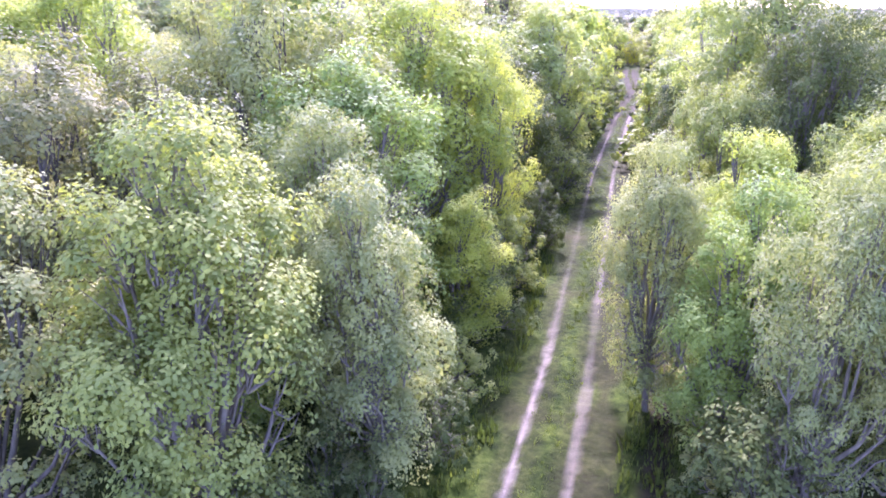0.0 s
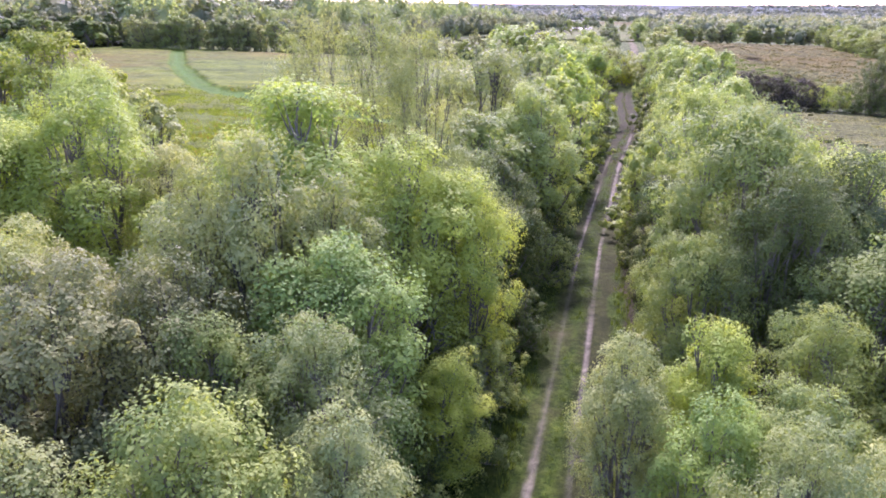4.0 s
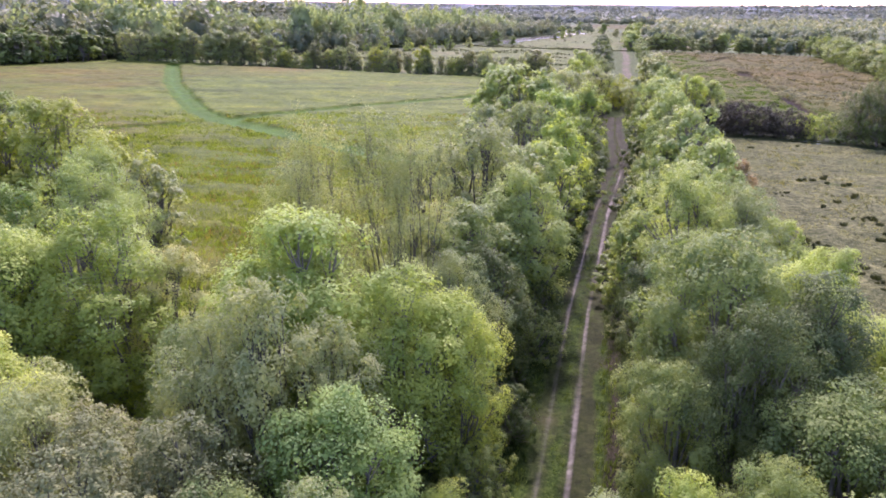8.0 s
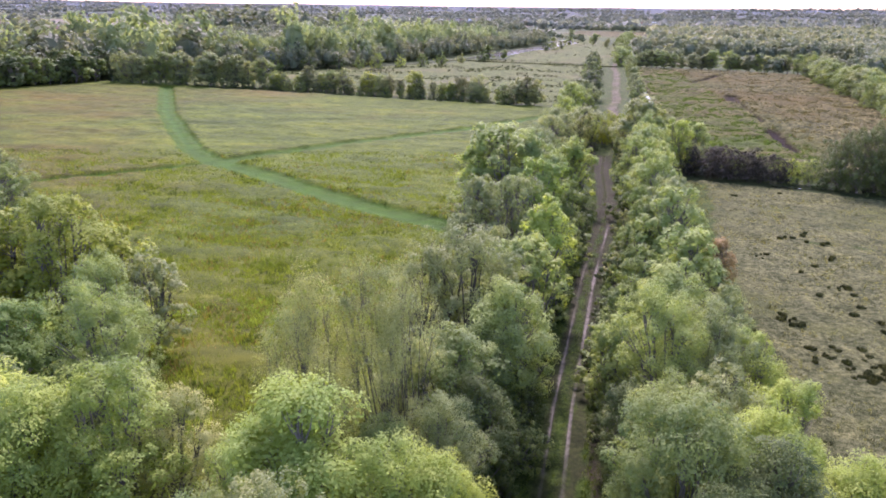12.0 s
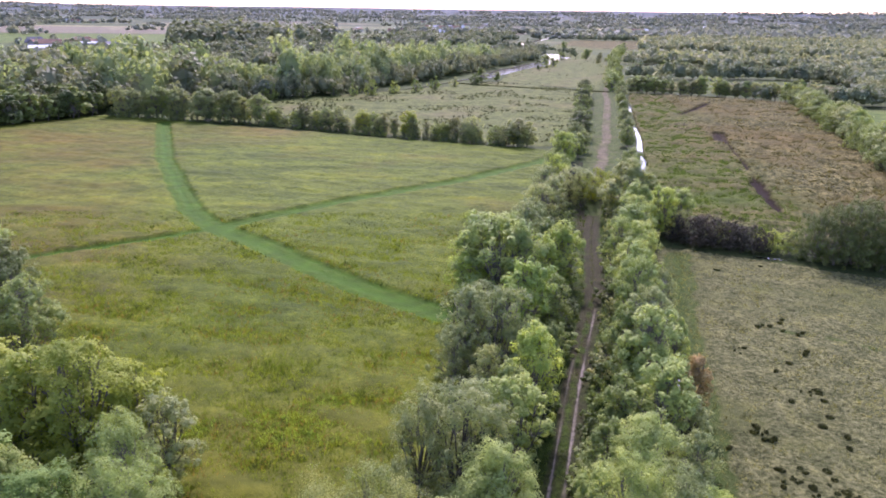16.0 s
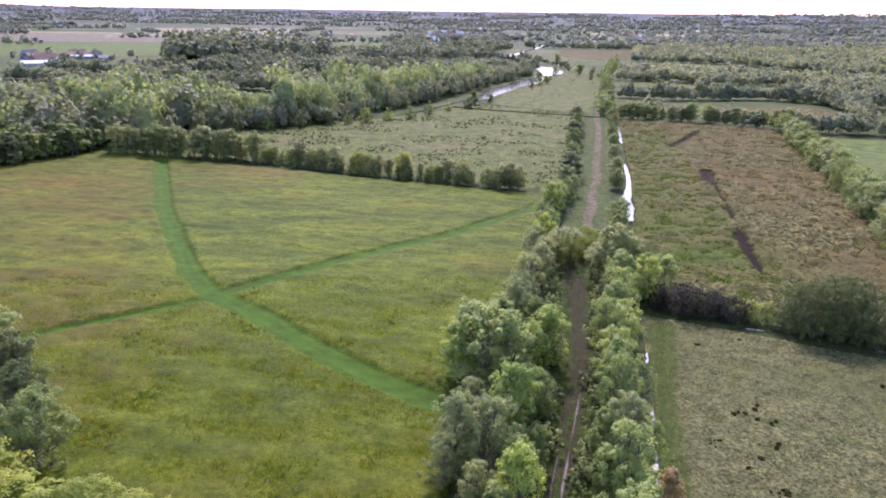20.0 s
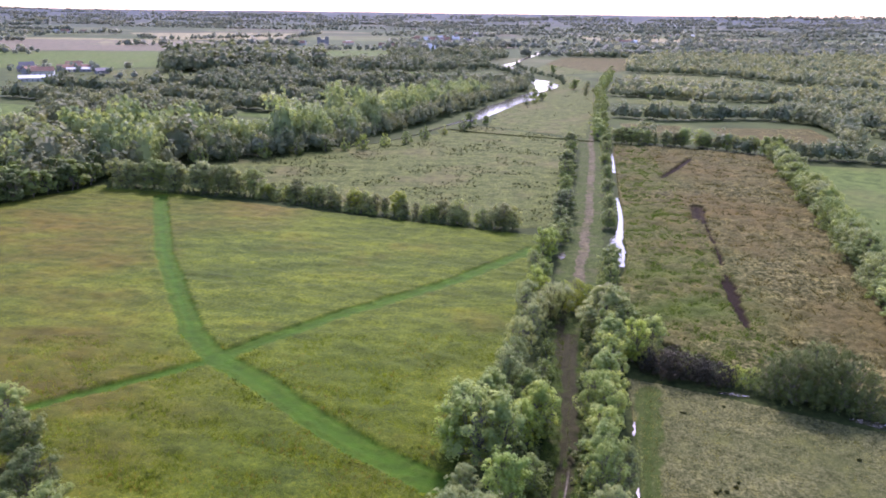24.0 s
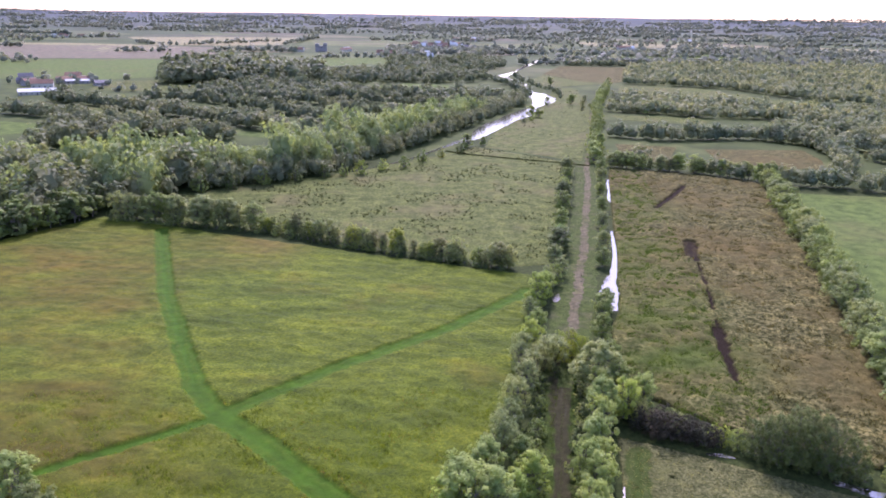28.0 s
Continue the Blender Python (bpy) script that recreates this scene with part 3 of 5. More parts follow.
tagged(new("lane_verge", sheet("lane_verge", *ribbon(150, 700, 2.0, (-6.4, -4, 0, 4, 6.0), (0.05, 0.06, 0.06, 0.06, 0.05), 23, 0, 0.02, 2.2), VERGE)),
       "grass verge along the lane", "grass", kind="structure")

# ---------------------------------------------------------------- water
def water_body(name, line, label, z=0.2):
    """Open water along a line of (x, y, half width)."""
    p = np.array(line, float)
    s = np.linspace(0, len(p) - 1, (len(p) - 1) * 8 + 1)
    x, y, h = (np.interp(s, np.arange(len(p)), p[:, c]) for c in range(3))
    dx, dy = np.gradient(x), np.gradient(y)
    l = np.hypot(dx, dy)
    h1 = h * (0.8 + 0.5 * lattice(s * 2.3, s * 0, 5))
    h2 = h * (0.8 + 0.5 * lattice(s * 2.1, s * 0 + 7, 6))
    a = np.stack([x - dy / l * h1, y + dx / l * h1, 0 * x + z], 1)
    b = np.stack([x + dy / l * h2, y - dx / l * h2, 0 * x + z], 1)
    n = len(s)
    k = np.arange(n - 1)
    me = sheet(name, np.concatenate([a, b]), np.stack([k, k + n, k + n + 1, k + 1], 1), WATER)
    return tagged(new(name, me), label, "water", kind="structure")


water_body("river", [(-40, 384, 0.7), (-14, 408, 0.8), (8, 440, 0.9), (30, 482, 1.6), (46, 506, 5.5), (60, 540, 8), (78, 588, 8.5), (105, 642, 8.5), (118, 680, 4.5), (134, 714, 8), (143, 750, 12), (143, 790, 10), (138, 812, 3), (140, 860, 1.4), (146, 905, 2.0), (134, 1000, 1.6),
                     (134, 1030, 8), (160, 1100, 1.6), (194, 1218, 5), (220, 1290, 1.6), (248, 1386, 7)], "bright slow river that mirrors the pale sky", 0.2)
water_body("ditch_water_1", [(63.4, 196, 0.8), (64.3, 201, 1.5), (65.3, 206, 2.3), (66.2, 211, 2.8), (67.4, 216, 2.5), (69.2, 221, 1.9), (71.6, 227, 1.3), (74, 234, 1.0), (77.6, 246, 0.9), (80.4, 257, 0.7), (85, 278, 0.4)], "bright strip of ditch water beside the lane", 0.14)
water_body("ditch_water_2", [(97, 326, 0.5), (99.4, 335, 0.9), (104, 352, 0.7), (107.3, 366, 0.9), (109, 374, 0.4)], "narrow strip of ditch water beside the lane", 0.14)
water_body("ditch_water_3", [(83.5, 112.6, 0.4), (86, 111.3, 1.0), (90.7, 108.1, 1.3), (96, 105, 0.7)], "small pool at the foot of the hedge", 0.07)
water_body("ditch_water_4", [(62.4, 122.6, 0.3), (65.7, 121.6, 0.6), (68, 120.9, 0.3)], "small pool at the foot of the hedge", 0.07)
water_body("ditch_water_5", [(46.4, 202.6, 0.4), (47.4, 205.5, 1.2), (48.6, 209, 0.4)], "small pool beside the lane", 0.3)
for k, (x, y, w) in enumerate(((16.2, 33, 0.5), (21.6, 48.5, 0.6), (26.2, 60.5, 0.45), (31.4, 74, 0.35), (33.2, 80, 0.35), (36.3, 91, 0.3), (41.4, 110, 0.28))):
    water_body(f"ditch_water_{6 + k}", [(x - 0.7, y - 2.2, 0.08), (x - 0.3, y - 1.2, w), (x + 0.2, y - 0.2, 0.35 * w), (x + 0.3, y + 0.9, 0.8 * w), (x + 0.8, y + 2.2, 0.08)], "short pool of still ditch water behind the trees", 0.14)

# ---------------------------------------------------------------- trees
def leaf_cloud(rng, lobes, leaves, size, clump, droop=0.25, narrow=0.5, flutter=0.2):
    """Leaves as small folded blades, gathered in clumps over the lobes (x, y, z, rx, ry, rz) of a crown."""
    lob = np.array(lobes, float)
    area = lob[:, 3] * lob[:, 5]
    n_clumps = int(1.5 * leaves ** 0.52)
    which = rng.choice(len(lob), n_clumps, p=area / area.sum())
    d = rng.normal(size=(n_clumps, 3))
    d[:, 2] = np.where(d[:, 2] < -0.5, -0.5 * d[:, 2], d[:, 2])
    d /= np.linalg.norm(d, axis=1)[:, None]
    cc = lob[which, :3] + d * lob[which, 3:] * np.where(rng.random((n_clumps, 1)) < 0.2, rng.uniform(0.3, 0.7, (n_clumps, 1)), rng.uniform(0.78, 1.14, (n_clumps, 1)))
    cr = clump * rng.uniform(0.55, 1.35, n_clumps)
    own = rng.integers(0, n_clumps, leaves)
    e = rng.normal(size=(leaves, 3)) + 0.55 * d[own] + np.array([0, 0, 0.35])
    e /= np.linalg.norm(e, axis=1)[:, None]
    rr = rng.uniform(0.35, 1.0, leaves) ** 0.6
    pos = cc[own] + e * (cr[own] * rr)[:, None] * np.array([0.9, 0.9, 0.95])
    mid_c = (lob[:, :3] * area[:, None]).sum(0) / area.sum()
    outw = pos - mid_c * np.array([1, 1, 0.75])
    outw /= np.linalg.norm(outw, axis=1)[:, None] + 1e-9
    nrm = 0.85 * e + 0.3 * outw + flutter * rng.normal(size=(leaves, 3)) + np.array([0, 0, 0.5])
    nrm /= np.linalg.norm(nrm, axis=1)[:, None]
    tan = np.cross(nrm, rng.normal(size=(leaves, 3)))
    tan[:, 2] -= droop
    tan /= np.linalg.norm(tan, axis=1)[:, None]
    bi = np.cross(nrm, tan)
    s = (size * rng.uniform(0.6, 1.35, leaves))[:, None]
    tip, base = pos + tan * s * 0.6, pos - tan * s * 0.5
    left, right = pos + bi * s * narrow * 0.5 - nrm * s * 0.08, pos - bi * s * narrow * 0.5 - nrm * s * 0.08
    v = np.stack([base, left, tip, right], 1).reshape(-1, 3)
    return v, np.arange(leaves * 4).reshape(-1, 4), cc


def tree_meshes(name, seed, high, wide, lobes_n, leaves, size, clump, kind, sides=6):
    """Trunk and crown of one tree of the given height and half width, standing at the origin."""
    rng = np.random.default_rng(seed)
    lobes = []
    low = {"bush": 0.06, "tall": 0.10, "wispy": 0.20, "round": 0.09, "willow": 0.08, "open": 0.14}[kind]
    for k in range(lobes_n):
        f = (k + 0.5) / lobes_n
        a = k * 2.4 + rng.uniform(-0.5, 0.5)
        slim = kind in ("tall", "wispy")
        belly = math.sqrt(max(0.05, 1 - (1.75 * f - 0.72) ** 2)) * rng.uniform(0.8, 1.12)
        rx = wide * rng.uniform(0.20, 0.46) * (0.62 if kind == "wispy" else 1.1 if slim else 1.25 if kind == "bush" else 1) * (0.8 if f > 0.85 else 1)
        rz = rx * rng.uniform(0.75, 1.05) * (1.8 if kind == "wispy" else 1.25 if kind == "willow" else 0.8 if kind == "bush" else 1)
        r_out = max(0.0, wide * belly - rx * 0.7) * rng.uniform(0.7, 1.12)
        z = high * (low + (0.98 - low) * f ** (1.35 if kind == "bush" else 0.8)) * rng.uniform(0.86, 1.06)
        z = max(rz * 0.5, min(z, high - rz * 1.02))
        lobes.append((r_out * math.cos(a), r_out * math.sin(a), z, rx, rx, rz))
    cv, cf, centres = leaf_cloud(rng, lobes, leaves, size, clump, 0.5 if kind == "willow" else 0.2, 0.42 if kind in ("willow", "wispy") else 0.68)
    runs = []
    r0 = (0.013 * high + 0.03) * (0.4 if kind == "wispy" else 1)
    bend = rng.uniform(-0.06, 0.06, 2) * high
    fork = high * max(low, 0.2) * (0.6 if kind == "bush" else 1.0)
    trunk = [(bend[0] * s * s, bend[1] * s * s, fork * s, r0 * (1.25 - 0.45 * s) + (0.35 * r0 if s == 0 else 0)) for s in (0, 0.12, 0.4, 0.7, 1.0)]
    trunk[0] = (*trunk[0][:2], -0.15, trunk[0][3])
    runs.append(trunk)
    top = np.array(trunk[-1][:3])
    for lx, ly, lz, rx, _, rz in lobes:
        end = np.array([lx, ly, lz])
        mid = top * 0.5 + end * 0.5 + np.array([rng.uniform(-0.3, 0.3), rng.uniform(-0.3, 0.3), -0.05 * high])
        limb_r = r0 * rng.uniform(0.35, 0.6)
        runs.append([(*top, limb_r), (*(top * 0.75 + mid * 0.25 + rng.uniform(-.1, .1, 3)), limb_r * 0.9), (*mid, limb_r * 0.7), (*(mid * 0.5 + end * 0.5 + rng.uniform(-.25, .25, 3)), limb_r * 0.5), (*end, limb_r * 0.3)])
        if leaves > 2600 or kind == "wispy":
            near = centres[np.argsort(np.linalg.norm(centres - end, axis=1))[:5]]
            for c in near:
                st = mid * 0.35 + end * 0.65
                runs.append([(*st, limb_r * 0.38), (*(st * 0.5 + c * 0.5 + rng.uniform(-.2, .2, 3)), limb_r * 0.24), (*c, limb_r * 0.08)])
    tv, tf = tubes(runs, sides)
    return sheet(name + "_trunk", tv, tf, BARK, True), sheet(name + "_crown", cv, cf, LEAF["ash"])


MODELS = {}
for lod, n, size, clump, sides in (("close", 42000, 0.098, 0.60, 5), ("near", 22000, 0.135, 0.62, 5), ("mid", 7600, 0.245, 0.66, 4), ("far", 950, 0.78, 0.75, 3), ("scrub", 520, 1.0, 0.8, 3)):
    MODELS[lod] = {
        "round": [tree_meshes(lod + "_round", 100 + v, 9.0, 2.6, 34 + 2 * v, n, size, clump, "round", sides) for v in range(4)],
        "tall": [tree_meshes(lod + "_tall", 120 + v, 9.0, 1.9, 24, int(n * 0.85), size, clump, "tall", sides) for v in range(2)],
        "willow": [tree_meshes(lod + "_willow", 140 + v, 9.0, 2.6, 36, n, size, clump * 0.85, "willow", sides) for v in range(3)],
        "open": [tree_meshes(lod + "_open", 150 + v, 9.0, 2.6, 24, int(n * 0.55), size * 0.95, clump * 0.9, "open", sides) for v in range(2)],
        "bush": [tree_meshes(lod + "_bush", 160 + v, 9.0, 4.8, 40, n, size * 1.05, clump * 1.1, "bush", sides) for v in range(2)],
        "wispy": [tree_meshes(lod + "_wispy", 180 + v, 9.0, 2.1, 26, int(n * 0.42), size * 0.8, clump * 0.95, "wispy", sides) for v in range(2)],
    }
count = [0]


def plant(x, y, high, form="round", leaf="ash", lod="near", wide=1.0, name="tree", label="", group="", bark=None):
    """One tree or shrub: an empty at its foot, a trunk with its limbs, a crown."""
    count[0] += 1
    if lod == "near" and math.hypot(x, y) < 37:
        lod = "close"
    rng = random.Random(count[0] * 7919)
    trunk_me, crown_me = rng.choice(MODELS[lod][form])
    s = high / 9.0
    wide *= {"round": 1.44, "tall": 1.36, "willow": 1.46, "open": 1.46}.get(form, 1.0)
    foot = new("willow" if name == "tree" and form == "willow" else name)
    foot.empty_display_size = 0.3
    foot.matrix_world = pose(x, y, 0.02, rng.uniform(-3, 3), rng.uniform(-3, 3), rng.uniform(0, 360)) @ Matrix.Diagonal((s * wide, s * wide, s, 1))
    part("trunk", trunk_me, foot, material=bark or (GREYBARK if leaf in ("bare", "twig") else BARK))
    part("crown", crown_me, foot, material=LEAF[leaf])
    return tagged(foot, label or LABEL[leaf], "shrub" if name == "shrub" else "tree", group)


# the belt west of the track: x, y, height, form, leaves, lod, width
WEST = [
    # the wood close by
    (-4.4, 11.4, 8.9, "round", "ash", "near", 0.62), (-7.9, 11.2, 8.5, "open", "twig", "near", 0.62), (-1.6, 13.8, 7.4, "round", "silver", "near", 0.52), (-2.8, 16.9, 8.5, "willow", "silver", "near", 0.62),
    (-2.6, 19.8, 9.6, "round", "green", "near", 0.70), (-5.6, 17.4, 8.0, "round", "ash", "near", 0.62), (0.7, 21.0, 5.4, "tall", "yellow", "near", 0.75), (-5.0, 14.0, 7.2, "round", "green", "near", 0.6),
    (-9.6, 16.4, 10.2, "open", "bare", "near", 0.62), (-7.4, 17.8, 9.7, "open", "bare", "near", 0.62), (-12.2, 16.8, 9.6, "open", "bare", "near", 0.62), (-10.8, 19.2, 9.4, "open", "bare", "near", 0.62),
    (-13.0, 20.8, 9.4, "willow", "silver", "near", 0.70), (-15.5, 18.5, 9.0, "round", "ash", "near", 0.8), (-12.0, 13.0, 7.6, "round", "twig", "near", 0.75), (-17.5, 24.0, 9.4, "round", "yellow", "near", 0.75),
    (-6.0, 22.4, 12.4, "open", "twig", "near", 0.50), (-3.6, 24.2, 10.8, "open", "twig", "near", 0.50), (-8.2, 23.4, 11.0, "open", "twig", "near", 0.50), (-9.5, 26.5, 8.6, "round", "ash", "near", 0.7),
    (-0.9, 27.0, 11.2, "round", "yellow", "near", 0.64), (1.4, 28.0, 9.6, "round", "yellow", "near", 0.50), (-5.4, 28.2, 13.4, "tall", "vivid", "near", 0.80), (-8.0, 29.5, 10.0, "round", "vivid", "near", 0.6),
    (-16.0, 32.0, 11.8, "round", "yellow", "near", 0.74), (-20.0, 31.0, 11.6, "round", "yellow", "near", 0.74), (-13.4, 34.0, 9.8, "open", "twig", "near", 0.62), (-23.5, 33.0, 10.6, "round", "yellow", "near", 0.8),
    (1.6, 33.0, 9.9, "willow", "silver", "near", 0.60), (-1.4, 32.2, 9.0, "round", "ash", "near", 0.6), (3.2, 37.0, 8.6, "round", "dark", "near", 0.62),
    (-5.3, 35.0, 16.6, "wispy", "twig", "near", 0.58), (-2.7, 37.0, 17.2, "wispy", "twig", "near", 0.58), (-0.8, 36.0, 16.4, "wispy", "twig", "near", 0.58), (-7.2, 36.4, 15.0, "wispy", "twig", "near", 0.58),
    (2.6, 40.2, 10.4, "round", "ash", "near", 0.72), (-0.6, 41.0, 9.6, "willow", "silver", "near", 0.65), (6.3, 46.6, 11.2, "round", "pale", "near", 0.66), (4.0, 43.6, 9.2, "round", "ash", "near", 0.6),
    (4.2, 52.0, 14.2, "open", "twig", "near", 0.62), (0.2, 52.6, 13.0, "open", "twig", "near", 0.56), (6.5, 50.5, 9.4, "round", "dark", "near", 0.6),
    # along the track
    (8.9, 57.2, 11.2, "round", "pale", "mid", 0.62), (5.0, 59.5, 9.0, "willow", "silver", "mid", 0.62), (12.1, 66.6, 12.0, "round", "vivid", "mid", 0.58), (9.4, 63.4, 9.2, "round", "ash", "mid", 0.6), (7.6, 69.0, 8.6, "willow", "silver", "mid", 0.62),
    (6.4, 78.8, 11.4, "willow", "silver", "mid", 0.72), (9.8, 77.0, 12.2, "willow", "silver", "mid", 0.66), (4.0, 74.6, 8.4, "willow", "silver", "mid", 0.66), (14.4, 85.6, 12.2, "round", "green", "mid", 0.62), (13.6, 74.0, 8.8, "round", "pale", "mid", 0.58),
    (8.6, 88.5, 8.6, "willow", "silver", "mid", 0.75), (16.6, 79.5, 6.4, "round", "ash", "mid", 0.6), (18.6, 90.5, 8.4, "round", "ash", "mid", 0.62), (11.0, 100.8, 14.2, "round", "pale", "mid", 0.82), (15.8, 101.0, 13.2, "round", "pale", "mid", 0.72), (7.8, 103.0, 10.6, "round", "vivid", "mid", 0.72),
    (23.4, 108.6, 10.8, "round", "yellow", "mid", 0.78), (19.8, 104.6, 9.6, "round", "vivid", "mid", 0.68), (14.8, 112.0, 11.0, "round", "pale", "mid", 0.80), (19.4, 121.4, 11.0, "willow", "silver", "mid", 0.74), (23.0, 116.4, 9.0, "round", "ash", "mid", 0.7),
    (24.2, 136.8, 11.0, "willow", "silver", "mid", 0.72), (22.2, 129.4, 9.4, "willow", "silver", "mid", 0.70), (28.4, 146.0, 9.4, "willow", "silver", "mid", 0.76), (28.6, 157.0, 9.0, "willow", "silver", "mid", 0.72),
    (33.0, 167.4, 10.6, "round", "yellow", "mid", 0.66), (29.8, 163.0, 9.0, "willow", "silver", "mid", 0.74), (36.4, 178.0, 8.6, "round", "pale", "mid", 0.7), (40.2, 199.6, 11.0, "round", "yellow", "mid", 0.74), (43.4, 205.6, 9.6, "round", "vivid", "mid", 0.70), (36.0, 190.0, 7.6, "willow", "silver", "mid", 0.75),
    # west of the meadow's foot
    (-20.7, 42.4, 12.6, "willow", "pale", "near", 0.62), (-23.0, 48.2, 12.0, "willow", "pale", "near", 0.64), (-18.6, 38.6, 9.2, "willow", "silver", "near", 0.66), (-23.3, 56.8, 9.7, "open", "twig", "mid", 0.66),
    (-31.2, 58.2, 13.8, "round", "olive", "near", 0.78), (-36.6, 60.2, 12.6, "round", "olive", "mid", 0.8), (-27.0, 60.0, 11.2, "round", "olive", "mid", 0.66), (-41.5, 63.0, 11.2, "round", "olive", "mid", 0.8),
    (-28.6, 44.0, 10.2, "round", "green", "near", 0.72), (-33.0, 47.0, 10.6, "round", "ash", "near", 0.72), (-38.0, 50.0, 11.0, "round", "green", "mid", 0.8), (-26.4, 38.0, 9.6, "round", "ash", "near", 0.8), (-33.5, 38.0, 9.6, "round", "ash", "near", 0.9),
    (-48.4, 79.4, 12.0, "willow", "ash", "mid", 0.82), (-55.0, 79.0, 11.0, "willow", "dark", "mid", 0.85), (-56.0, 90.0, 10.6, "willow", "dark", "mid", 0.9), (-49.0, 70.0, 10.5, "round", "olive", "mid", 0.9), (-63.0, 102.0, 9.8, "round", "dark", "mid", 0.9),
    (-46.0, 58.0, 10.0, "round", "pale", "mid", 0.9), (-58.0, 82.0, 9.6, "round", "pale", "mid", 0.9), (-72.0, 112.0, 9.4, "round", "pale", "mid", 0.9), (-84.0, 118.0, 9.4, "round", "dark", "mid", 1.0), (-28.0, 26.0, 9.4, "round", "ash", "near", 0.9), (-21.5, 22.5, 9.2, "round", "ash", "near", 0.9),
]
for x, y, h, form, leaf, lod, w in WEST:
    plant(x, y, h, form, leaf, lod, w * 1.08, group="trees west of the track")

EAST = [
    (7.4, 11.6, 8.5, "willow", "silver", "near", 0.50), (9.6, 11.6, 8.0, "willow", "silver", "near", 0.62), (12.6, 12.6, 8.4, "willow", "silver", "near", 0.7), (7.0, 15.0, 7.2, "round", "green", "near", 0.56), (9.6, 15.0, 7.2, "round", "ash", "near", 0.6), (15.5, 16.0, 9.2, "round", "ash", "near", 0.8),
    (5.7, 17.2, 7.6, "round", "silver", "near", 0.46), (8.3, 18.3, 7.8, "tall", "yellow", "near", 0.56), (11.4, 18.4, 8.2, "willow", "ash", "near", 0.62), (14.5, 20.5, 9.4, "round", "ash", "near", 0.7), (18.5, 22.0, 9.2, "round", "ash", "near", 0.8),
    (9.8, 24.2, 8.3, "round", "ash", "near", 0.52), (12.6, 24.4, 11.0, "willow", "dark", "near", 0.56), (13.0, 28.6, 12.2, "round", "ash", "near", 0.62), (16.2, 27.4, 10.8, "round", "dark", "near", 0.62), (18.6, 31.2, 10.4, "round", "yellow", "near", 0.62),
    (11.2, 29.6, 8.4, "round", "ash", "near", 0.5), (22.0, 28.6, 9.2, "round", "yellow", "near", 0.7), (14.2, 34.0, 10.4, "round", "ash", "near", 0.6), (17.8, 36.0, 10.0, "open", "twig", "near", 0.64), (21.8, 36.0, 9.2, "round", "yellow", "near", 0.60),
    (13.4, 38.6, 8.0, "round", "dark", "near", 0.55), (16.6, 42.6, 12.2, "willow", "pale", "near", 0.64), (19.8, 43.2, 11.0, "willow", "silver", "near", 0.62), (23.4, 43.4, 8.4, "round", "yellow", "near", 0.6), (14.8, 48.8, 7.9, "round", "pale", "mid", 0.55),
    (20.0, 51.0, 10.8, "round", "pale", "near", 0.66), (17.4, 53.8, 8.6, "round", "ash", "mid", 0.58), (24.0, 52.0, 8.8, "willow", "silver", "mid", 0.6), (24.0, 60.4, 11.0, "round", "pale", "mid", 0.66), (20.6, 61.0, 8.8, "round", "ash", "mid", 0.6), (27.0, 60.0, 7.8, "round", "twig", "mid", 0.58),
    (30.8, 67.8, 7.6, "tall", "rust", "mid", 0.66), (26.1, 70.2, 12.2, "round", "pale", "mid", 0.66), (23.6, 71.0, 8.6, "round", "ash", "mid", 0.55), (28.6, 79.0, 11.4, "willow", "silver", "mid", 0.66), (26.0, 80.0, 8.8, "round", "pale", "mid", 0.55), (31.6, 78.0, 8.0, "round", "pale", "mid", 0.52),
    (29.8, 88.0, 11.8, "willow", "pale", "mid", 0.62), (31.0, 94.0, 11.6, "round", "pale", "mid", 0.66), (34.4, 92.0, 8.6, "willow", "silver", "mid", 0.58), (32.6, 101.0, 10.4, "round", "pale", "mid", 0.66), (35.6, 107.4, 11.0, "round", "pale", "mid", 0.66), (34.4, 112.0, 11.0, "willow", "pale", "mid", 0.64),
    (38.4, 114.0, 9.4, "round", "pale", "mid", 0.62), (38.6, 120.6, 10.8, "round", "pale", "mid", 0.68), (41.4, 127.6, 10.6, "willow", "pale", "mid", 0.68), (43.4, 134.6, 11.4, "round", "pale", "mid", 0.72), (40.6, 133.0, 8.2, "round", "dark", "mid", 0.6), (49.0, 136.4, 9.8, "round", "vivid", "mid", 0.76),
    (44.8, 142.0, 9.6, "round", "ash", "mid", 0.7), (45.6, 149.2, 12.9, "round", "silver", "mid", 0.92), (50.0, 146.0, 9.0, "round", "ash", "mid", 0.76), (54.4, 140.0, 8.8, "round", "pale", "mid", 0.76), (51.6, 159.0, 8.2, "round", "ash", "mid", 0.7), (54.0, 176.0, 8.2, "round", "ash", "mid", 0.75), (58.6, 190.0, 6.6, "round", "ash", "mid", 0.8),
]
for x, y, h, form, leaf, lod, w in EAST:
    plant(x, y, h, form, leaf, lod, w * 1.08, group="trees east of the track")
for x, y, h, w in ((34.8, 158.0, 10.2, 1.4), (30.6, 152.0, 9.6, 1.3), (38.0, 160.6, 9.4, 1.5)):
    plant(x, y, h, "wispy", "twig", "mid", w, bark=DARKBARK, label="dark crooked thinly leaved tree leaning over the track")
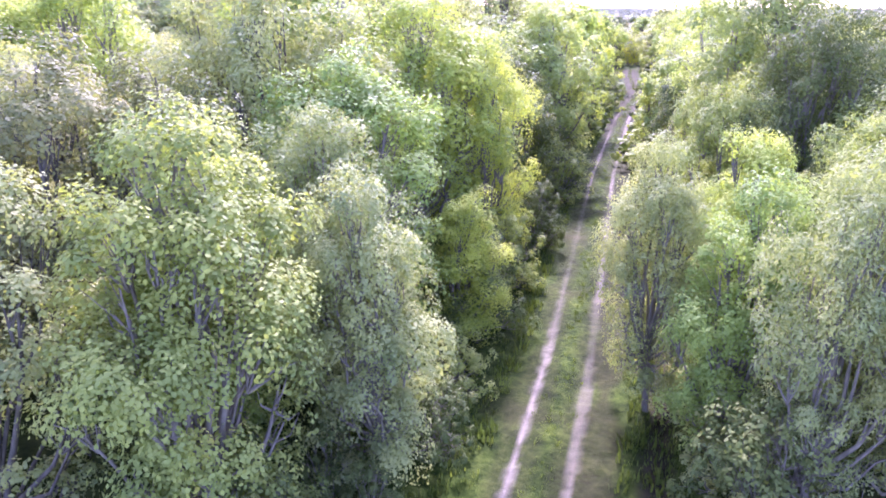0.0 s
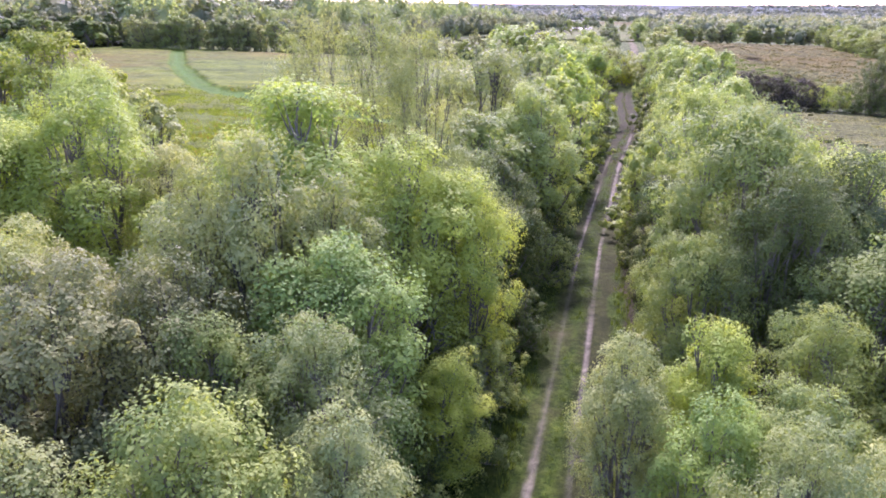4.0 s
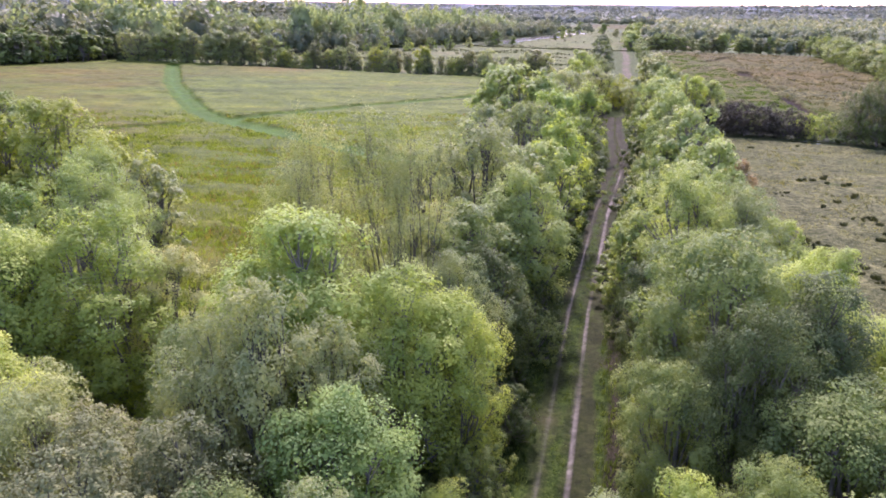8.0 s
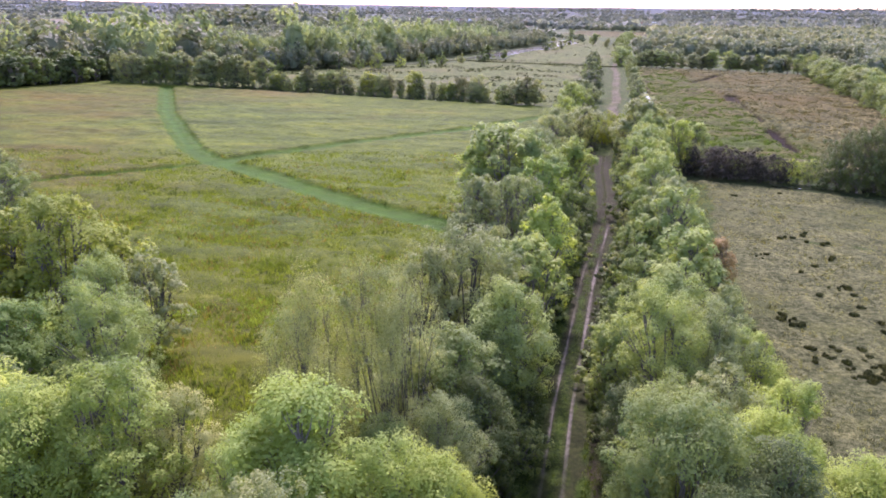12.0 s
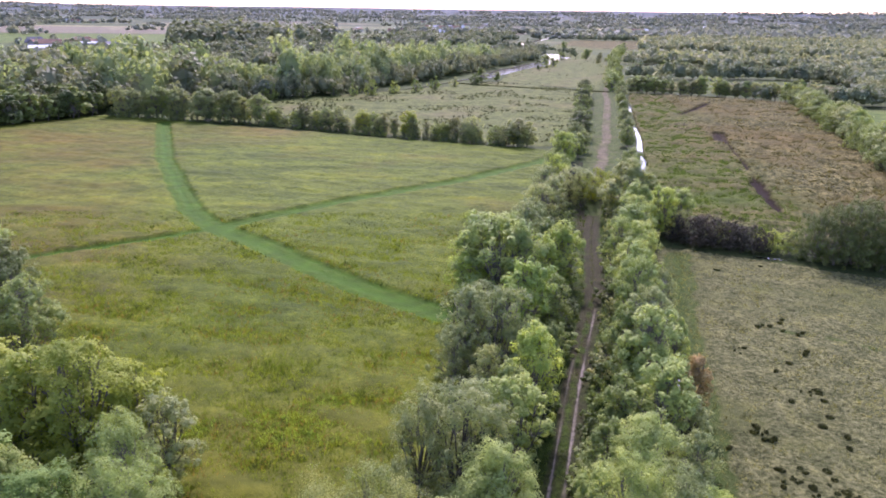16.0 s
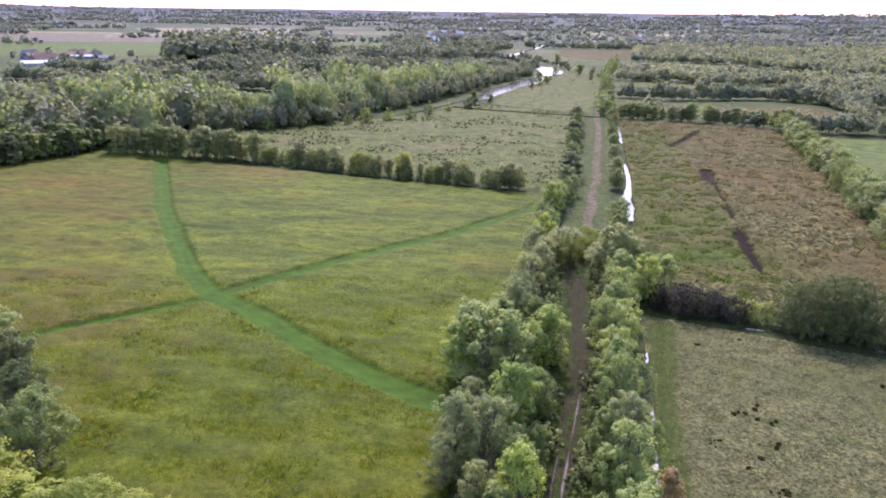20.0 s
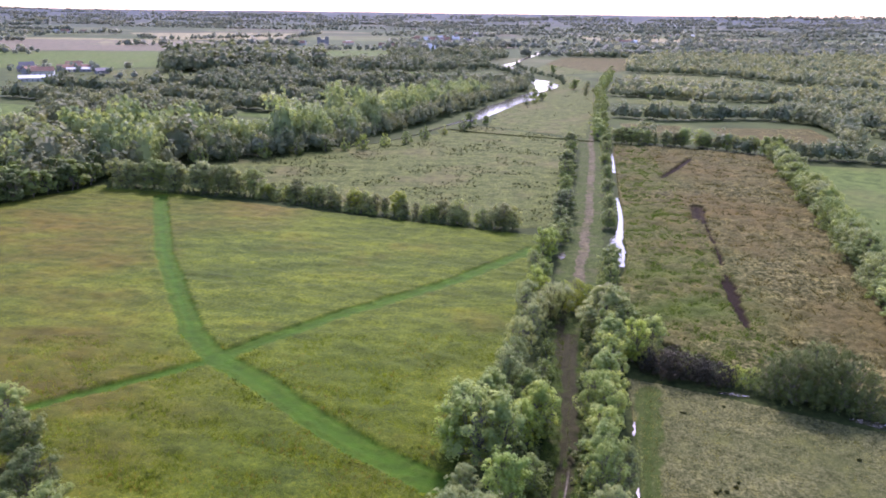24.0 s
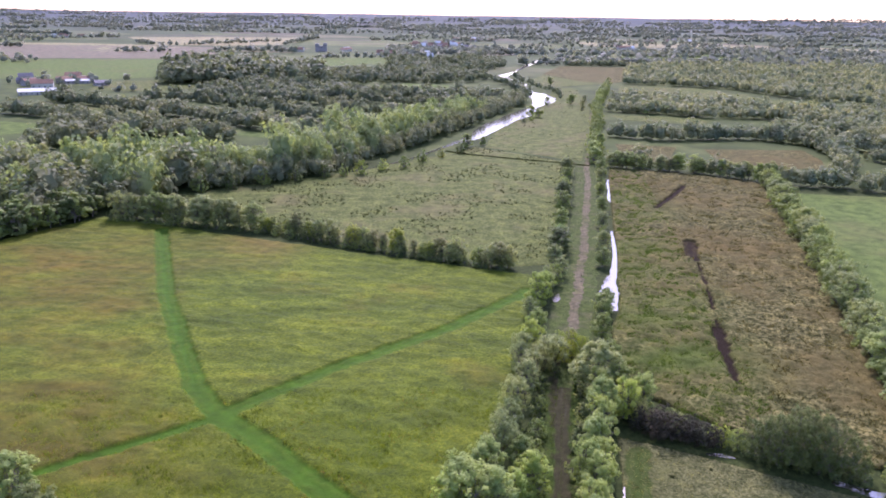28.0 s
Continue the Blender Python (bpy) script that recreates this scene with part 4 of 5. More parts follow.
for x, y, h, leaf, lab in ((38.4, 164.0, 7.0, "yellow", "yellow-green thin-leaved shrub leaning over the track"), (41.0, 169.0, 6.4, "yellow", "yellow-green shrub beside the lane"), (35.0, 159.4, 6.8, "twig", "olive thin-leaved shrub leaning over the track"),
                           (43.6, 166.0, 7.6, "olive", "olive-yellow tall shrub that closes the track"), (44.6, 171.4, 6.4, "twig", "olive thin-leaved shrub leaning over the track"), (41.4, 162.6, 7.0, "olive", "olive-yellow tall shrub that closes the track"), (45.8, 163.6, 7.2, "olive", "olive-yellow tall shrub that closes the track"), (44.6, 158.0, 6.6, "twig", "olive thin-leaved shrub leaning over the track"), (30.2, 156.4, 6.6, "ash", "mid-green shrub leaning over the track")):
    plant(x, y, h, "bush", leaf, "mid", 0.62, name="shrub", label=lab)

# the hedge between pasture and marsh, with one great bush
for x, y, h, leaf, w in ((51, 132.5, 5.4, "thorn", 0.9), (54, 129.6, 6.2, "thorn", 1.0), (57, 128.4, 6.4, "thorn", 1.0), (60, 127.2, 6.0, "thorn", 1.0), (63, 126.0, 5.4, "thorn", 1.0), (65.6, 125.2, 4.6, "thorn", 0.9),
                        (52.6, 135, 5.6, "twig", 0.9), (55.6, 132.6, 5.4, "thorn", 1.0), (58.8, 130.6, 5.4, "twig", 0.9), (62, 129.0, 4.6, "thorn", 0.9), (67.4, 125.6, 4.4, "yellow", 0.8), (69.6, 124.4, 4.8, "pale", 0.8), (66.0, 127.6, 3.6, "yellow", 0.8),
                        (95, 111.6, 4.2, "ash", 0.9), (101, 109.5, 3.6, "ash", 1.0), (107, 106.5, 3.6, "ash", 1.1), (114, 103, 4.2, "ash", 1.0)):
    plant(x, y, h, "bush", leaf, "mid", w, name="shrub", group="hedge between pasture and marsh")
for x, y, h, w, lab in ((79.0, 119.0, 12.4, 0.92, "great dark green bush, dense and dome-shaped, in the hedge"), (73.4, 121.4, 9.6, 0.8, "dark green shrub at the edge of the great bush"),
                        (84.4, 116.4, 11.2, 0.86, "broad dark green bush, dense and dome-shaped, in the hedge"), (75.6, 118.6, 11.2, 0.78, "great dark green bush with branches to the ground"),
                        (82.6, 119.6, 12.0, 0.84, "great dark green bush, dense and dome-shaped, in the hedge"), (88.6, 114.6, 8.4, 0.8, "dark green shrub at the edge of the great bush")):
    plant(x, y, h, "bush", "dark", "near", w, label=lab)


def hedge(points, spacing, h0, h1, leaves, forms, lod, seed, group, spread=1.5, wide=1.0, name="shrub"):
    """A hedge of single shrubs and small trees along a line."""
    rng = random.Random(seed)
    for (x0, y0), (x1, y1) in zip(points, points[1:]):
        n = max(1, round(math.hypot(x1 - x0, y1 - y0) / spacing))
        for k in range(n):
            f = (k + rng.uniform(0.2, 0.8)) / n
            px, py, ph = x0 + (x1 - x0) * f + rng.uniform(-spread, spread), y0 + (y1 - y0) * f + rng.uniform(-spread, spread), rng.uniform(h0, h1)
            plant(px, py, ph,
                  rng.choice(forms), rng.choice(leaves), lod, wide * rng.uniform(0.85, 1.2), name="hedgerow_tree" if ph > 8.2 else name, group=group)


hedge([(-126, 297), (-90, 288), (-62, 281)], 2.8, 8.0, 13.5, ("bare", "twig", "twig", "silver", "ash"), ("open", "round", "tall", "open"), "mid", 1, "hedge along the meadow", 1.6, 0.9)
hedge([(-62, 281), (-40, 270), (-17, 258), (3, 247), (36, 233)], 2.3, 4.5, 9.6, ("twig", "ash", "bare", "olive", "twig", "silver"), ("open", "round", "open", "round", "bush"), "mid", 2, "hedge along the meadow", 1.4, 0.8)
LANE_TREES = [  # x, y, height, leaves, width
    (52.4, 226, 7.2, "silver", 0.9), (53.0, 236, 8.4, "silver", 0.9), (57.0, 250, 10.2, "dark", 1.15), (58.4, 256, 9.0, "ash", 1.0), (61.0, 268, 6.6, "green", 0.9), (64.0, 282, 8.0, "ash", 0.95), (67.0, 294, 6.4, "pale", 0.9), (70.6, 310, 9.6, "ash", 1.0),
    (73.4, 322, 10.8, "dark", 1.0), (76.0, 334, 9.6, "ash", 0.95), (80.0, 352, 7.0, "pale", 0.9), (84.0, 366, 8.8, "ash", 0.95), (88.0, 384, 10.0, "dark", 1.0), (91.0, 396, 8.4, "ash", 0.95), (45.6, 212, 8.6, "silver", 0.85), (49.4, 218, 7.4, "ash", 0.8),
    (59.6, 194, 7.2, "ash", 1.0), (61.6, 199, 6.6, "ash", 0.9), (70.2, 236, 7.0, "ash", 0.95), (72.6, 244, 5.6, "silver", 0.9), (75.6, 256, 7.4, "silver", 1.0), (78.4, 268, 5.8, "ash", 0.9), (82.2, 284, 7.0, "silver", 0.95), (85.0, 296, 5.0, "ash", 0.9),
    (88.4, 308, 7.6, "ash", 0.95), (91.6, 320, 5.4, "silver", 0.9), (95.4, 338, 7.2, "ash", 0.95), (100.4, 356, 6.0, "ash", 0.9), (104.6, 372, 7.6, "silver", 0.95), (109.0, 390, 8.2, "ash", 1.0), (112.6, 402, 8.0, "ash", 0.95), (54.6, 184, 5.4, "silver", 0.9),
]
for x, y, h, leaf, w in LANE_TREES:
    plant(x, y, h, "bush" if h < 6 else "round", leaf, "mid", w * (0.62 if h < 6 else 1.0), name="shrub" if h < 6 else "hedgerow_tree", group="trees beside the lane")
hedge([(196, 368), (174, 305), (156, 249), (144, 214), (133, 183), (122, 150), (108, 122)], 4.2, 8.0, 12.0, ("ash", "pale", "ash", "silver"), ("round", "bush", "round"), "mid", 5, "hedge between marsh and green field", 1.6, 1.0)
hedge([(116, 408), (156, 396), (196, 372)], 4.2, 7.5, 11.0, ("ash", "twig", "bare", "pale"), ("round", "open", "tall"), "mid", 6, "hedge at the head of the marsh", 2.5, 1.0)
hedge([(-134, 300), (-158, 268), (-176, 240)], 5.0, 10.0, 14.0, ("dark", "ash", "ash"), ("round", "tall"), "far", 7, "trees at the corner of the meadow", 3.0, 0.95, name="tree")
hedge([(-140, 310), (-172, 262), (-200, 225)], 6.0, 11.0, 15.0, ("dark", "ash"), ("round", "tall"), "far", 8, "trees at the corner of the meadow", 3.0, 0.95, name="tree")
hedge([(112, 415), (128, 476), (150, 560), (176, 660)], 6.0, 7.0, 11.0, ("ash", "pale", "ash"), ("round", "bush"), "far", 9, "hedge east of the lane", 2.0, 0.9)
hedge([(176, 660), (205, 760), (234, 852)], 6.5, 7.0, 11.0, ("ash", "pale", "ash"), ("round", "bush"), "far", 10, "hedge east of the lane", 2.5, 0.9)
for x, y, h in ((160, 655, 4.4), (166, 676, 5.0), (171, 700, 4.6), (178, 722, 5.2), (184, 746, 5.6), (176, 690, 3.8)):
    plant(x, y, h, "bush", "bare", "far", 0.9, name="shrub", label="half-bare greyish shrub on the overgrown lane", group="shrubs on the overgrown lane")
for x, y, h in ((39, 470, 9), (106, 620, 10), (112, 612, 8), (160, 704, 11), (136, 700, 8), (50, 478, 6), (178, 905, 10), (250, 900, 10), (215, 640, 9)):
    plant(x, y, h, "round", "ash", "far", 1.1, label="lone dark round tree near the river")
for x, y, h, leaf in ((-46, 376, 8, "dark"), (-36, 381, 7, "ash"), (-27, 386, 8.5, "ash"), (-15, 396, 7, "pale"), (-3, 403, 7.5, "ash"), (8, 420, 8, "ash"), (20, 434, 6, "twig"), (33, 448, 7.5, "dark"), (94, 584, 7, "dark"), (103, 594, 6.5, "ash"),
                      (-60, 367, 9, "dark"), (-75, 358, 9, "ash"), (-90, 350, 9, "dark"), (-104, 344, 10, "ash"), (-120, 338, 10, "dark"), (-134, 333, 10, "ash")):
    plant(x, y, h, "bush", leaf, "far", 0.85, label="round bushy tree on the river bank, leaves to the ground", group="bushy trees on the river bank")

# dark-leaved low scrub, added to stand for the shadow at the hedge's foot
hedge([(56, 131), (66, 123.5), (78, 117.5), (92, 110.5), (112, 102)], 3.4, 1.3, 2.6, ("dark", "thorn", "dark"), ("bush",), "scrub", 12, "low growth at the foot of the hedge", 0.7, 1.2)
hedge([(-128, 293), (-90, 284), (-62, 277), (-17, 254), (36, 230)], 3.0, 2.2, 4.0, ("dark", "ash", "dark"), ("bush",), "scrub", 14, "low growth along the meadow hedge", 0.9, 1.1)
# undergrowth below the belts; west of the track dark leaves stand in for deep shade
ur = random.Random(77)
for k in range(46):
    y = 8.4 + k * 3.3
    for side in (-1, 1):
        o = side * (ur.uniform(2.6, 3.6) + (1.5 if side > 0 else 0) if y < 44 else ur.uniform(2.6, 3.4) + (2.8 if side < 0 and 98 < y < 156 else 0.8 if 105 < y < 156 else 0))
        plant(float(track_x(y)) + o, y + ur.uniform(-1, 1), ur.uniform(1.8, 4.0), "bush", (ur.choice(("dark", "dark", "ash")) if side < 0 else ur.choice(("ash", "dark", "dark", "ash", "twig"))), "mid" if y < 48 else "scrub", ur.uniform(0.8, 1.3),
              name="shrub", label="low green undergrowth shrub beside the track", group="undergrowth beside the track")
# second row to the west: shade under the trees painted as dark leaves
for k in range(26):
    y = 9 + 1.4 * k
    plant(float(track_x(y)) - ur.uniform(3.8, 6.0), y, ur.uniform(1.6, 3.4), "bush", ur.choice(("dark", "dark", "ash")), "mid", ur.uniform(0.7, 1.1), name="shrub",
          label="low undergrowth shrub beside the track, shade put into its dark leaves", group="undergrowth beside the track")
for k in range(34):
    y = ur.uniform(56, 132)
    plant(float(track_x(y)) - ur.uniform(4.5, 9.0), y, ur.uniform(2.4, 5.0), "bush", ur.choice(("ash", "dark", "pale", "ash", "dark")), "far", ur.uniform(0.8, 1.2), name="shrub",
          label="low green undergrowth shrub beneath the trees", group="undergrowth in the wood")
for k in range(46):
    y = ur.uniform(15, 70)
    x = ur.uniform(-34, -2) if y < 40 else ur.uniform(-44, -26)
    plant(x, y, ur.uniform(2.5, 5.0), "bush", ur.choice(("ash", "dark", "silver", "ash", "pale")), "mid" if y < 34 else "far", ur.uniform(0.8, 1.2), name="shrub",
          label="low green undergrowth shrub beneath the trees", group="undergrowth in the wood")

# ---------------------------------------------------------------- far woods and hedgerows
def clump_model(seed, leaves, size, clump, high=10.0, wide=4.6):
    """One distant crown: a lumpy shaded heart with leaf sprays over it, as separate four-sided faces."""
    rng = np.random.default_rng(seed)
    lobes = []
    for k in range(7):
        a = k * 2.4
        r_out = wide * 0.52 * (0 if k == 6 else rng.uniform(0.7, 1.1))
        lobes.append((r_out * math.cos(a), r_out * math.sin(a), high * (0.22 + 0.09 * k), wide * 0.5, wide * 0.5, high * 0.21))
    v, f, _ = leaf_cloud(rng, lobes, leaves, size, clump, 0.25, 0.85, 0.25)
    na, nz = 7, 4
    ph = np.linspace(-0.9, 1.45, nz + 1)
    A, P = np.meshgrid(np.linspace(0, 2 * math.pi, na + 1), ph)
    lump = 1 + 0.16 * np.cos(A * 3 + seed) * np.cos(P) + 0.1 * np.sin(A * 2 + P * 3)
    C = np.stack([np.cos(A) * np.cos(P) * wide * 0.52 * lump, np.sin(A) * np.cos(P) * wide * 0.52 * lump, high * (0.42 + 0.28 * np.sin(P) * lump)], 2)
    core = np.stack([C[:-1, :-1], C[:-1, 1:], C[1:, 1:], C[1:, :-1]], 2).reshape(-1, 3)
    return np.concatenate([v, core])


def wood(name, spots, leaves, size, material, label, seed, broad=1.0):
    """Many distant trees in one mesh. Spots: rows of x, y, height."""
    rng = np.random.default_rng(seed)
    models = [clump_model(seed + k, leaves, size, 1.3) for k in range(6)]
    spots = np.asarray(spots, float)
    out = []
    for x, y, h, *up in spots:
        v = models[rng.integers(6)]
        h = h * rng.choice([0.55, 0.75, 0.9, 1.0, 1.1, 1.25, 1.45], p=[0.1, 0.15, 0.2, 0.25, 0.15, 0.1, 0.05])
        a, s = rng.uniform(0, 6.283), h / 10.0
        c, d = math.cos(a), math.sin(a)
        w = s * rng.uniform(0.8, 1.4) * broad
        out.append(np.stack([(v[:, 0] * c - v[:, 1] * d) * w + x, (v[:, 0] * d + v[:, 1] * c) * w + y, v[:, 2] * s + (up[0] if up else 0)], 1))
    v = np.concatenate(out)
    return tagged(new(name, sheet(name, v, np.arange(len(v)).reshape(-1, 4), material)), label, "trees", kind="stuff")


def row(points, spacing, h0, h1, rng, spread=2.0):
    got = []
    for (x0, y0), (x1, y1) in zip(points, points[1:]):
        n = max(1, round(math.hypot(x1 - x0, y1 - y0) / spacing))
        for k in range(n):
            f = (k + rng.uniform(0, 1)) / n
            got.append((x0 + (x1 - x0) * f + rng.uniform(-spread, spread), y0 + (y1 - y0) * f + rng.uniform(-spread, spread), rng.uniform(h0, h1)))
    return got


def area(edge, spacing, h0, h1, rng, gaps=0.0, seed=1, scale=60.0):
    ex, ey = [p[0] for p in edge], [p[1] for p in edge]
    X, Y = np.meshgrid(np.arange(min(ex), max(ex), spacing), np.arange(min(ey), max(ey), spacing))
    X = X + np.array([rng.uniform(-0.45, 0.45) for _ in range(X.size)]).reshape(X.shape) * spacing
    Y = Y + np.array([rng.uniform(-0.45, 0.45) for _ in range(Y.size)]).reshape(Y.shape) * spacing
    ok = inside(edge, X, Y) & (lattice(X / scale, Y / scale * 2.2, seed) > gaps)
    return [(x, y, rng.uniform(h0, h1)) for x, y in zip(X[ok], Y[ok])]


wr = random.Random(42)
# woods along the river's left bank
BANK_FRONT = [(-150, 330), (-141, 334), (-117, 342), (-92, 351), (-66, 365), (-48, 378), (-30, 400), (0, 460), (38, 535), (84, 635), (112, 690), (120, 740)]
BANK_BACK = [(95, 712), (50, 640), (12, 560), (-20, 512), (-46, 464), (-66, 436), (-78, 388), (-97, 390), (-126, 389), (-150, 374), (-170, 346)]
river_wood, light, dull = area(BANK_FRONT + BANK_BACK, 5.6, 0, 1, wr, 0.26, 21, 13.0), [], []
for x, y, h in river_wood:
    deep = float(far_from(BANK_FRONT, np.array([x]), np.array([y]))[0])
    tall = deep > 9 + 3 * h and y < 640
    (light if tall and h > 0.12 else dull).append((x, y, 15.5 + 7.0 * h - max(0.0, (y - 440) / 45) if tall else 9.0 + 5.0 * h))
for x, y, h in area([(-137, 305), (-112, 333), (-150, 345), (-200, 370), (-250, 340), (-270, 250), (-185, 245)], 6.5, 0, 1, wr):
    deep = float(far_from([(-185, 245), (-137, 305)], np.array([x]), np.array([y]))[0])
    (light if deep > 16 and h > 0.45 else dull).append((x, y, 11.0 + 3.0 * h + (7.0 if deep > 12 else 0)))
wood("river_wood", dull, 280, 0.9, LEAF["wood"], "belt of tall dull green trees along the river", 5, 0.85)
wood("poplar_wood", light, 400, 0.8, LEAF["poplar"], "light green poplars among the woods by the river", 6, 0.64)
# hedgerows between the strips on the left
left_rows = []
for pts, thick, spread in (([(-345, 618), (-304, 595), (-263, 573), (-240, 562)], 2, 4.0), ([(-345, 697), (-289, 667), (-227, 622), (-170, 586), (-116, 542), (-79, 522)], 3, 5.5),
                           ([(-260, 700), (-205, 708), (-157, 666), (-110, 628), (-54, 562)], 2, 5.0), ([(-181, 722), (-138, 724), (-89, 690), (-41, 624), (-10, 596)], 2, 5.0),
                           ([(-105, 730), (-73, 742), (-14, 690), (30, 672), (75, 700)], 2, 4.5), ([(-258, 612), (-230, 570), (-200, 560)], 1, 4.0), ([(-360, 760), (-330, 700)], 1, 3.0),
                           ([(-300, 420), (-250, 400), (-228, 330)], 3, 8.0), ([(-262, 440), (-300, 500), (-350, 520)], 2, 5.0)):
    for _ in range(thick):
        left_rows += row(pts, 6.2, 8.5, 13, wr, spread)
left_rows += area([(-238, 436), (-216, 466), (-188, 501), (-155, 496), (-119, 488), (-130, 513), (-175, 528), (-215, 542), (-252, 520), (-245, 470)], 6.8, 9, 13, wr, 0.12, 4, 20)
left_rows += area([(-200, 733), (-100, 752), (-20, 702), (60, 692), (110, 745), (60, 775), (10, 800), (-60, 800), (-90, 860), (-200, 856), (-235, 800)], 8.4, 8, 13, wr, 0.36, 12, 45)
left_rows += area([(-291, 868), (-141, 880), (-110, 905), (-124, 1020), (-223, 1085), (-300, 1070), (-330, 990)], 8.2, 17, 24, wr, 0.10, 3, 40)
left_rows += area([(-114, 886), (-60, 905), (-10, 912), (60, 905), (112, 940), (100, 1010), (50, 1150), (-60, 1100), (-131, 1000)], 9.2, 9, 14, wr, 0.30, 5, 50)
left_rows += area([(-40, 1160), (60, 1150), (110, 1070), (180, 1260), (130, 1400), (-40, 1390)], 11, 9, 13, wr, 0.35, 6, 60)
left_rows += row([(160, 745), (166, 800), (156, 870), (146, 960), (150, 1030)], 9, 6, 9, wr, 3) + row([(128, 760), (128, 830), (118, 900), (108, 990)], 8, 7, 10, wr, 3)
wood("hedgerow_wood", [q for q in left_rows if math.hypot(q[0], q[1]) < 680], 190, 1.1, LEAF["wood"], "dense dark green hedgerows in bands", 15)
wood("far_copse", [q for q in left_rows if math.hypot(q[0], q[1]) >= 680], 90, 1.6, LEAF["wood"], "far dark green hedgerows and copses", 16)
# the wooded plain on the right
right_wood = []
for pts, thick in (([(118, 412), (142, 408), (165, 394), (190, 374)], 1), ([(147, 514), (192, 501), (258, 508), (283, 480), (340, 440), (430, 370)], 3), ([(182, 655), (236, 638), (264, 619), (308, 612), (340, 600), (430, 560), (540, 500)], 2),
                   ([(280, 926), (339, 906), (396, 872), (430, 772), (490, 720), (620, 650)], 2), ([(235, 375), (262, 400), (276, 440), (284, 476)], 2), ([(267, 1246), (366, 1250), (461, 1262)], 2),
                   ([(200, 366), (240, 352), (300, 325), (420, 260)], 2)):
    for _ in range(thick):
        right_wood += row(pts, 5.6, 7.5, 11.5, wr, 4.0)
right_wood += row([(242, 812), (291, 768), (331, 718), (400, 690)], 10, 6, 10, wr, 3.0)
right_wood += row([(430, 745), (500, 690), (560, 650)], 14, 6, 10, wr, 4.0)
right_wood += area([(190, 660), (264, 626), (330, 618), (352, 692), (325, 705), (285, 740), (225, 790), (205, 740)], 8.0, 7, 11, wr, 0.34, 18, 30)
right_wood += area([(284, 440), (330, 350), (470, 268), (640, 380), (520, 480), (430, 545), (330, 585), (300, 560), (270, 520)], 7.6, 7, 11, wr, 0.34, 7, 34)
right_wood += area([(350, 615), (540, 515), (700, 480), (660, 620), (520, 660), (420, 695), (365, 690)], 8.6, 7, 11, wr, 0.36, 8, 40)
right_wood += area([(285, 935), (396, 884), (436, 780), (496, 730), (640, 650), (820, 560), (1050, 800), (1050, 1100), (720, 1330), (460, 1250), (375, 1205), (300, 1000)], 11.0, 8, 12, wr, 0.24, 9, 55)
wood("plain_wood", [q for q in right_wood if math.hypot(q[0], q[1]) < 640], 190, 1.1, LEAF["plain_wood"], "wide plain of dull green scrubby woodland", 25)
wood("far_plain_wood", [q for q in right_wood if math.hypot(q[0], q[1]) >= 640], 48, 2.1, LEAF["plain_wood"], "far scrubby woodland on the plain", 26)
# the last woods before the hills
last = []
for k in range(26):
    d = 1300 + 120 * k + wr.uniform(-40, 40)
    x = -0.72 * d
    while x < 0.80 * d:
        w = wr.uniform(60, 380)
        if wr.random() < (0.62 if d < 2200 else 0.86) and not (-1100 < x < -150 and 1000 < d < 2700):
            ya, yb = d + wr.uniform(-40, 40), d + wr.uniform(-40, 40)
            for _ in range(wr.choice((1, 2, 3))):
                last += row([(x, ya), (x + w, yb)], 13, 9, 14, wr, 9)
        x += w + wr.uniform(20, 160)
for pts in ([(-615, 1795), (-534, 1815), (-432, 1970), (-359, 2065)], [(-600, 1500), (-541, 1492), (-485, 1525)], [(-409, 1545), (-270, 1552), (-237, 1500)], [(-409, 1560), (-270, 1572)], [(-1100, 2700), (-200, 2650)],
            [(-644, 1172), (-606, 1178)], [(-655, 1200), (-610, 1210)], [(-690, 1240), (-640, 1250)], [(-1250, 1900), (-1000, 2050), (-860, 2200)], [(-1300, 2000), (-1040, 2150)], [(-174, 1365), (-60, 1400), (30, 1380)],
            [(-620, 1790), (-700, 1900)], [(-325, 1870), (-300, 2300), (-330, 2540)]):
    last += row(pts, 9, 9, 15, wr, 6)
last += area([(470, 1275), (720, 1350), (1080, 1120), (1500, 1300), (1700, 1900), (900, 1900), (540, 1700), (300, 1500), (270, 1262)], 19, 9, 13, wr, 0.36, 10, 90)
last += area([(-40, 1400), (130, 1410), (200, 1600), (160, 1800), (-60, 1750)], 17, 9, 13, wr, 0.42, 11, 60)
last = [(x, y, h, max(0.0, (math.hypot(x, y) - 2300) / 2600) ** 1.5 * 58) for x, y, h in last]
last += area([(-480, 880), (-440, 800), (-345, 830), (-340, 900), (-420, 960)], 22, 7, 12, wr, 0.45, 6, 30) + row([(-350, 790), (-279, 786), (-200, 866)], 26, 7, 11, wr, 4)
last = [q if len(q) == 4 else (*q, 0.0) for q in last]
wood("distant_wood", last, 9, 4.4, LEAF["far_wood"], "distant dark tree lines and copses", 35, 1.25)

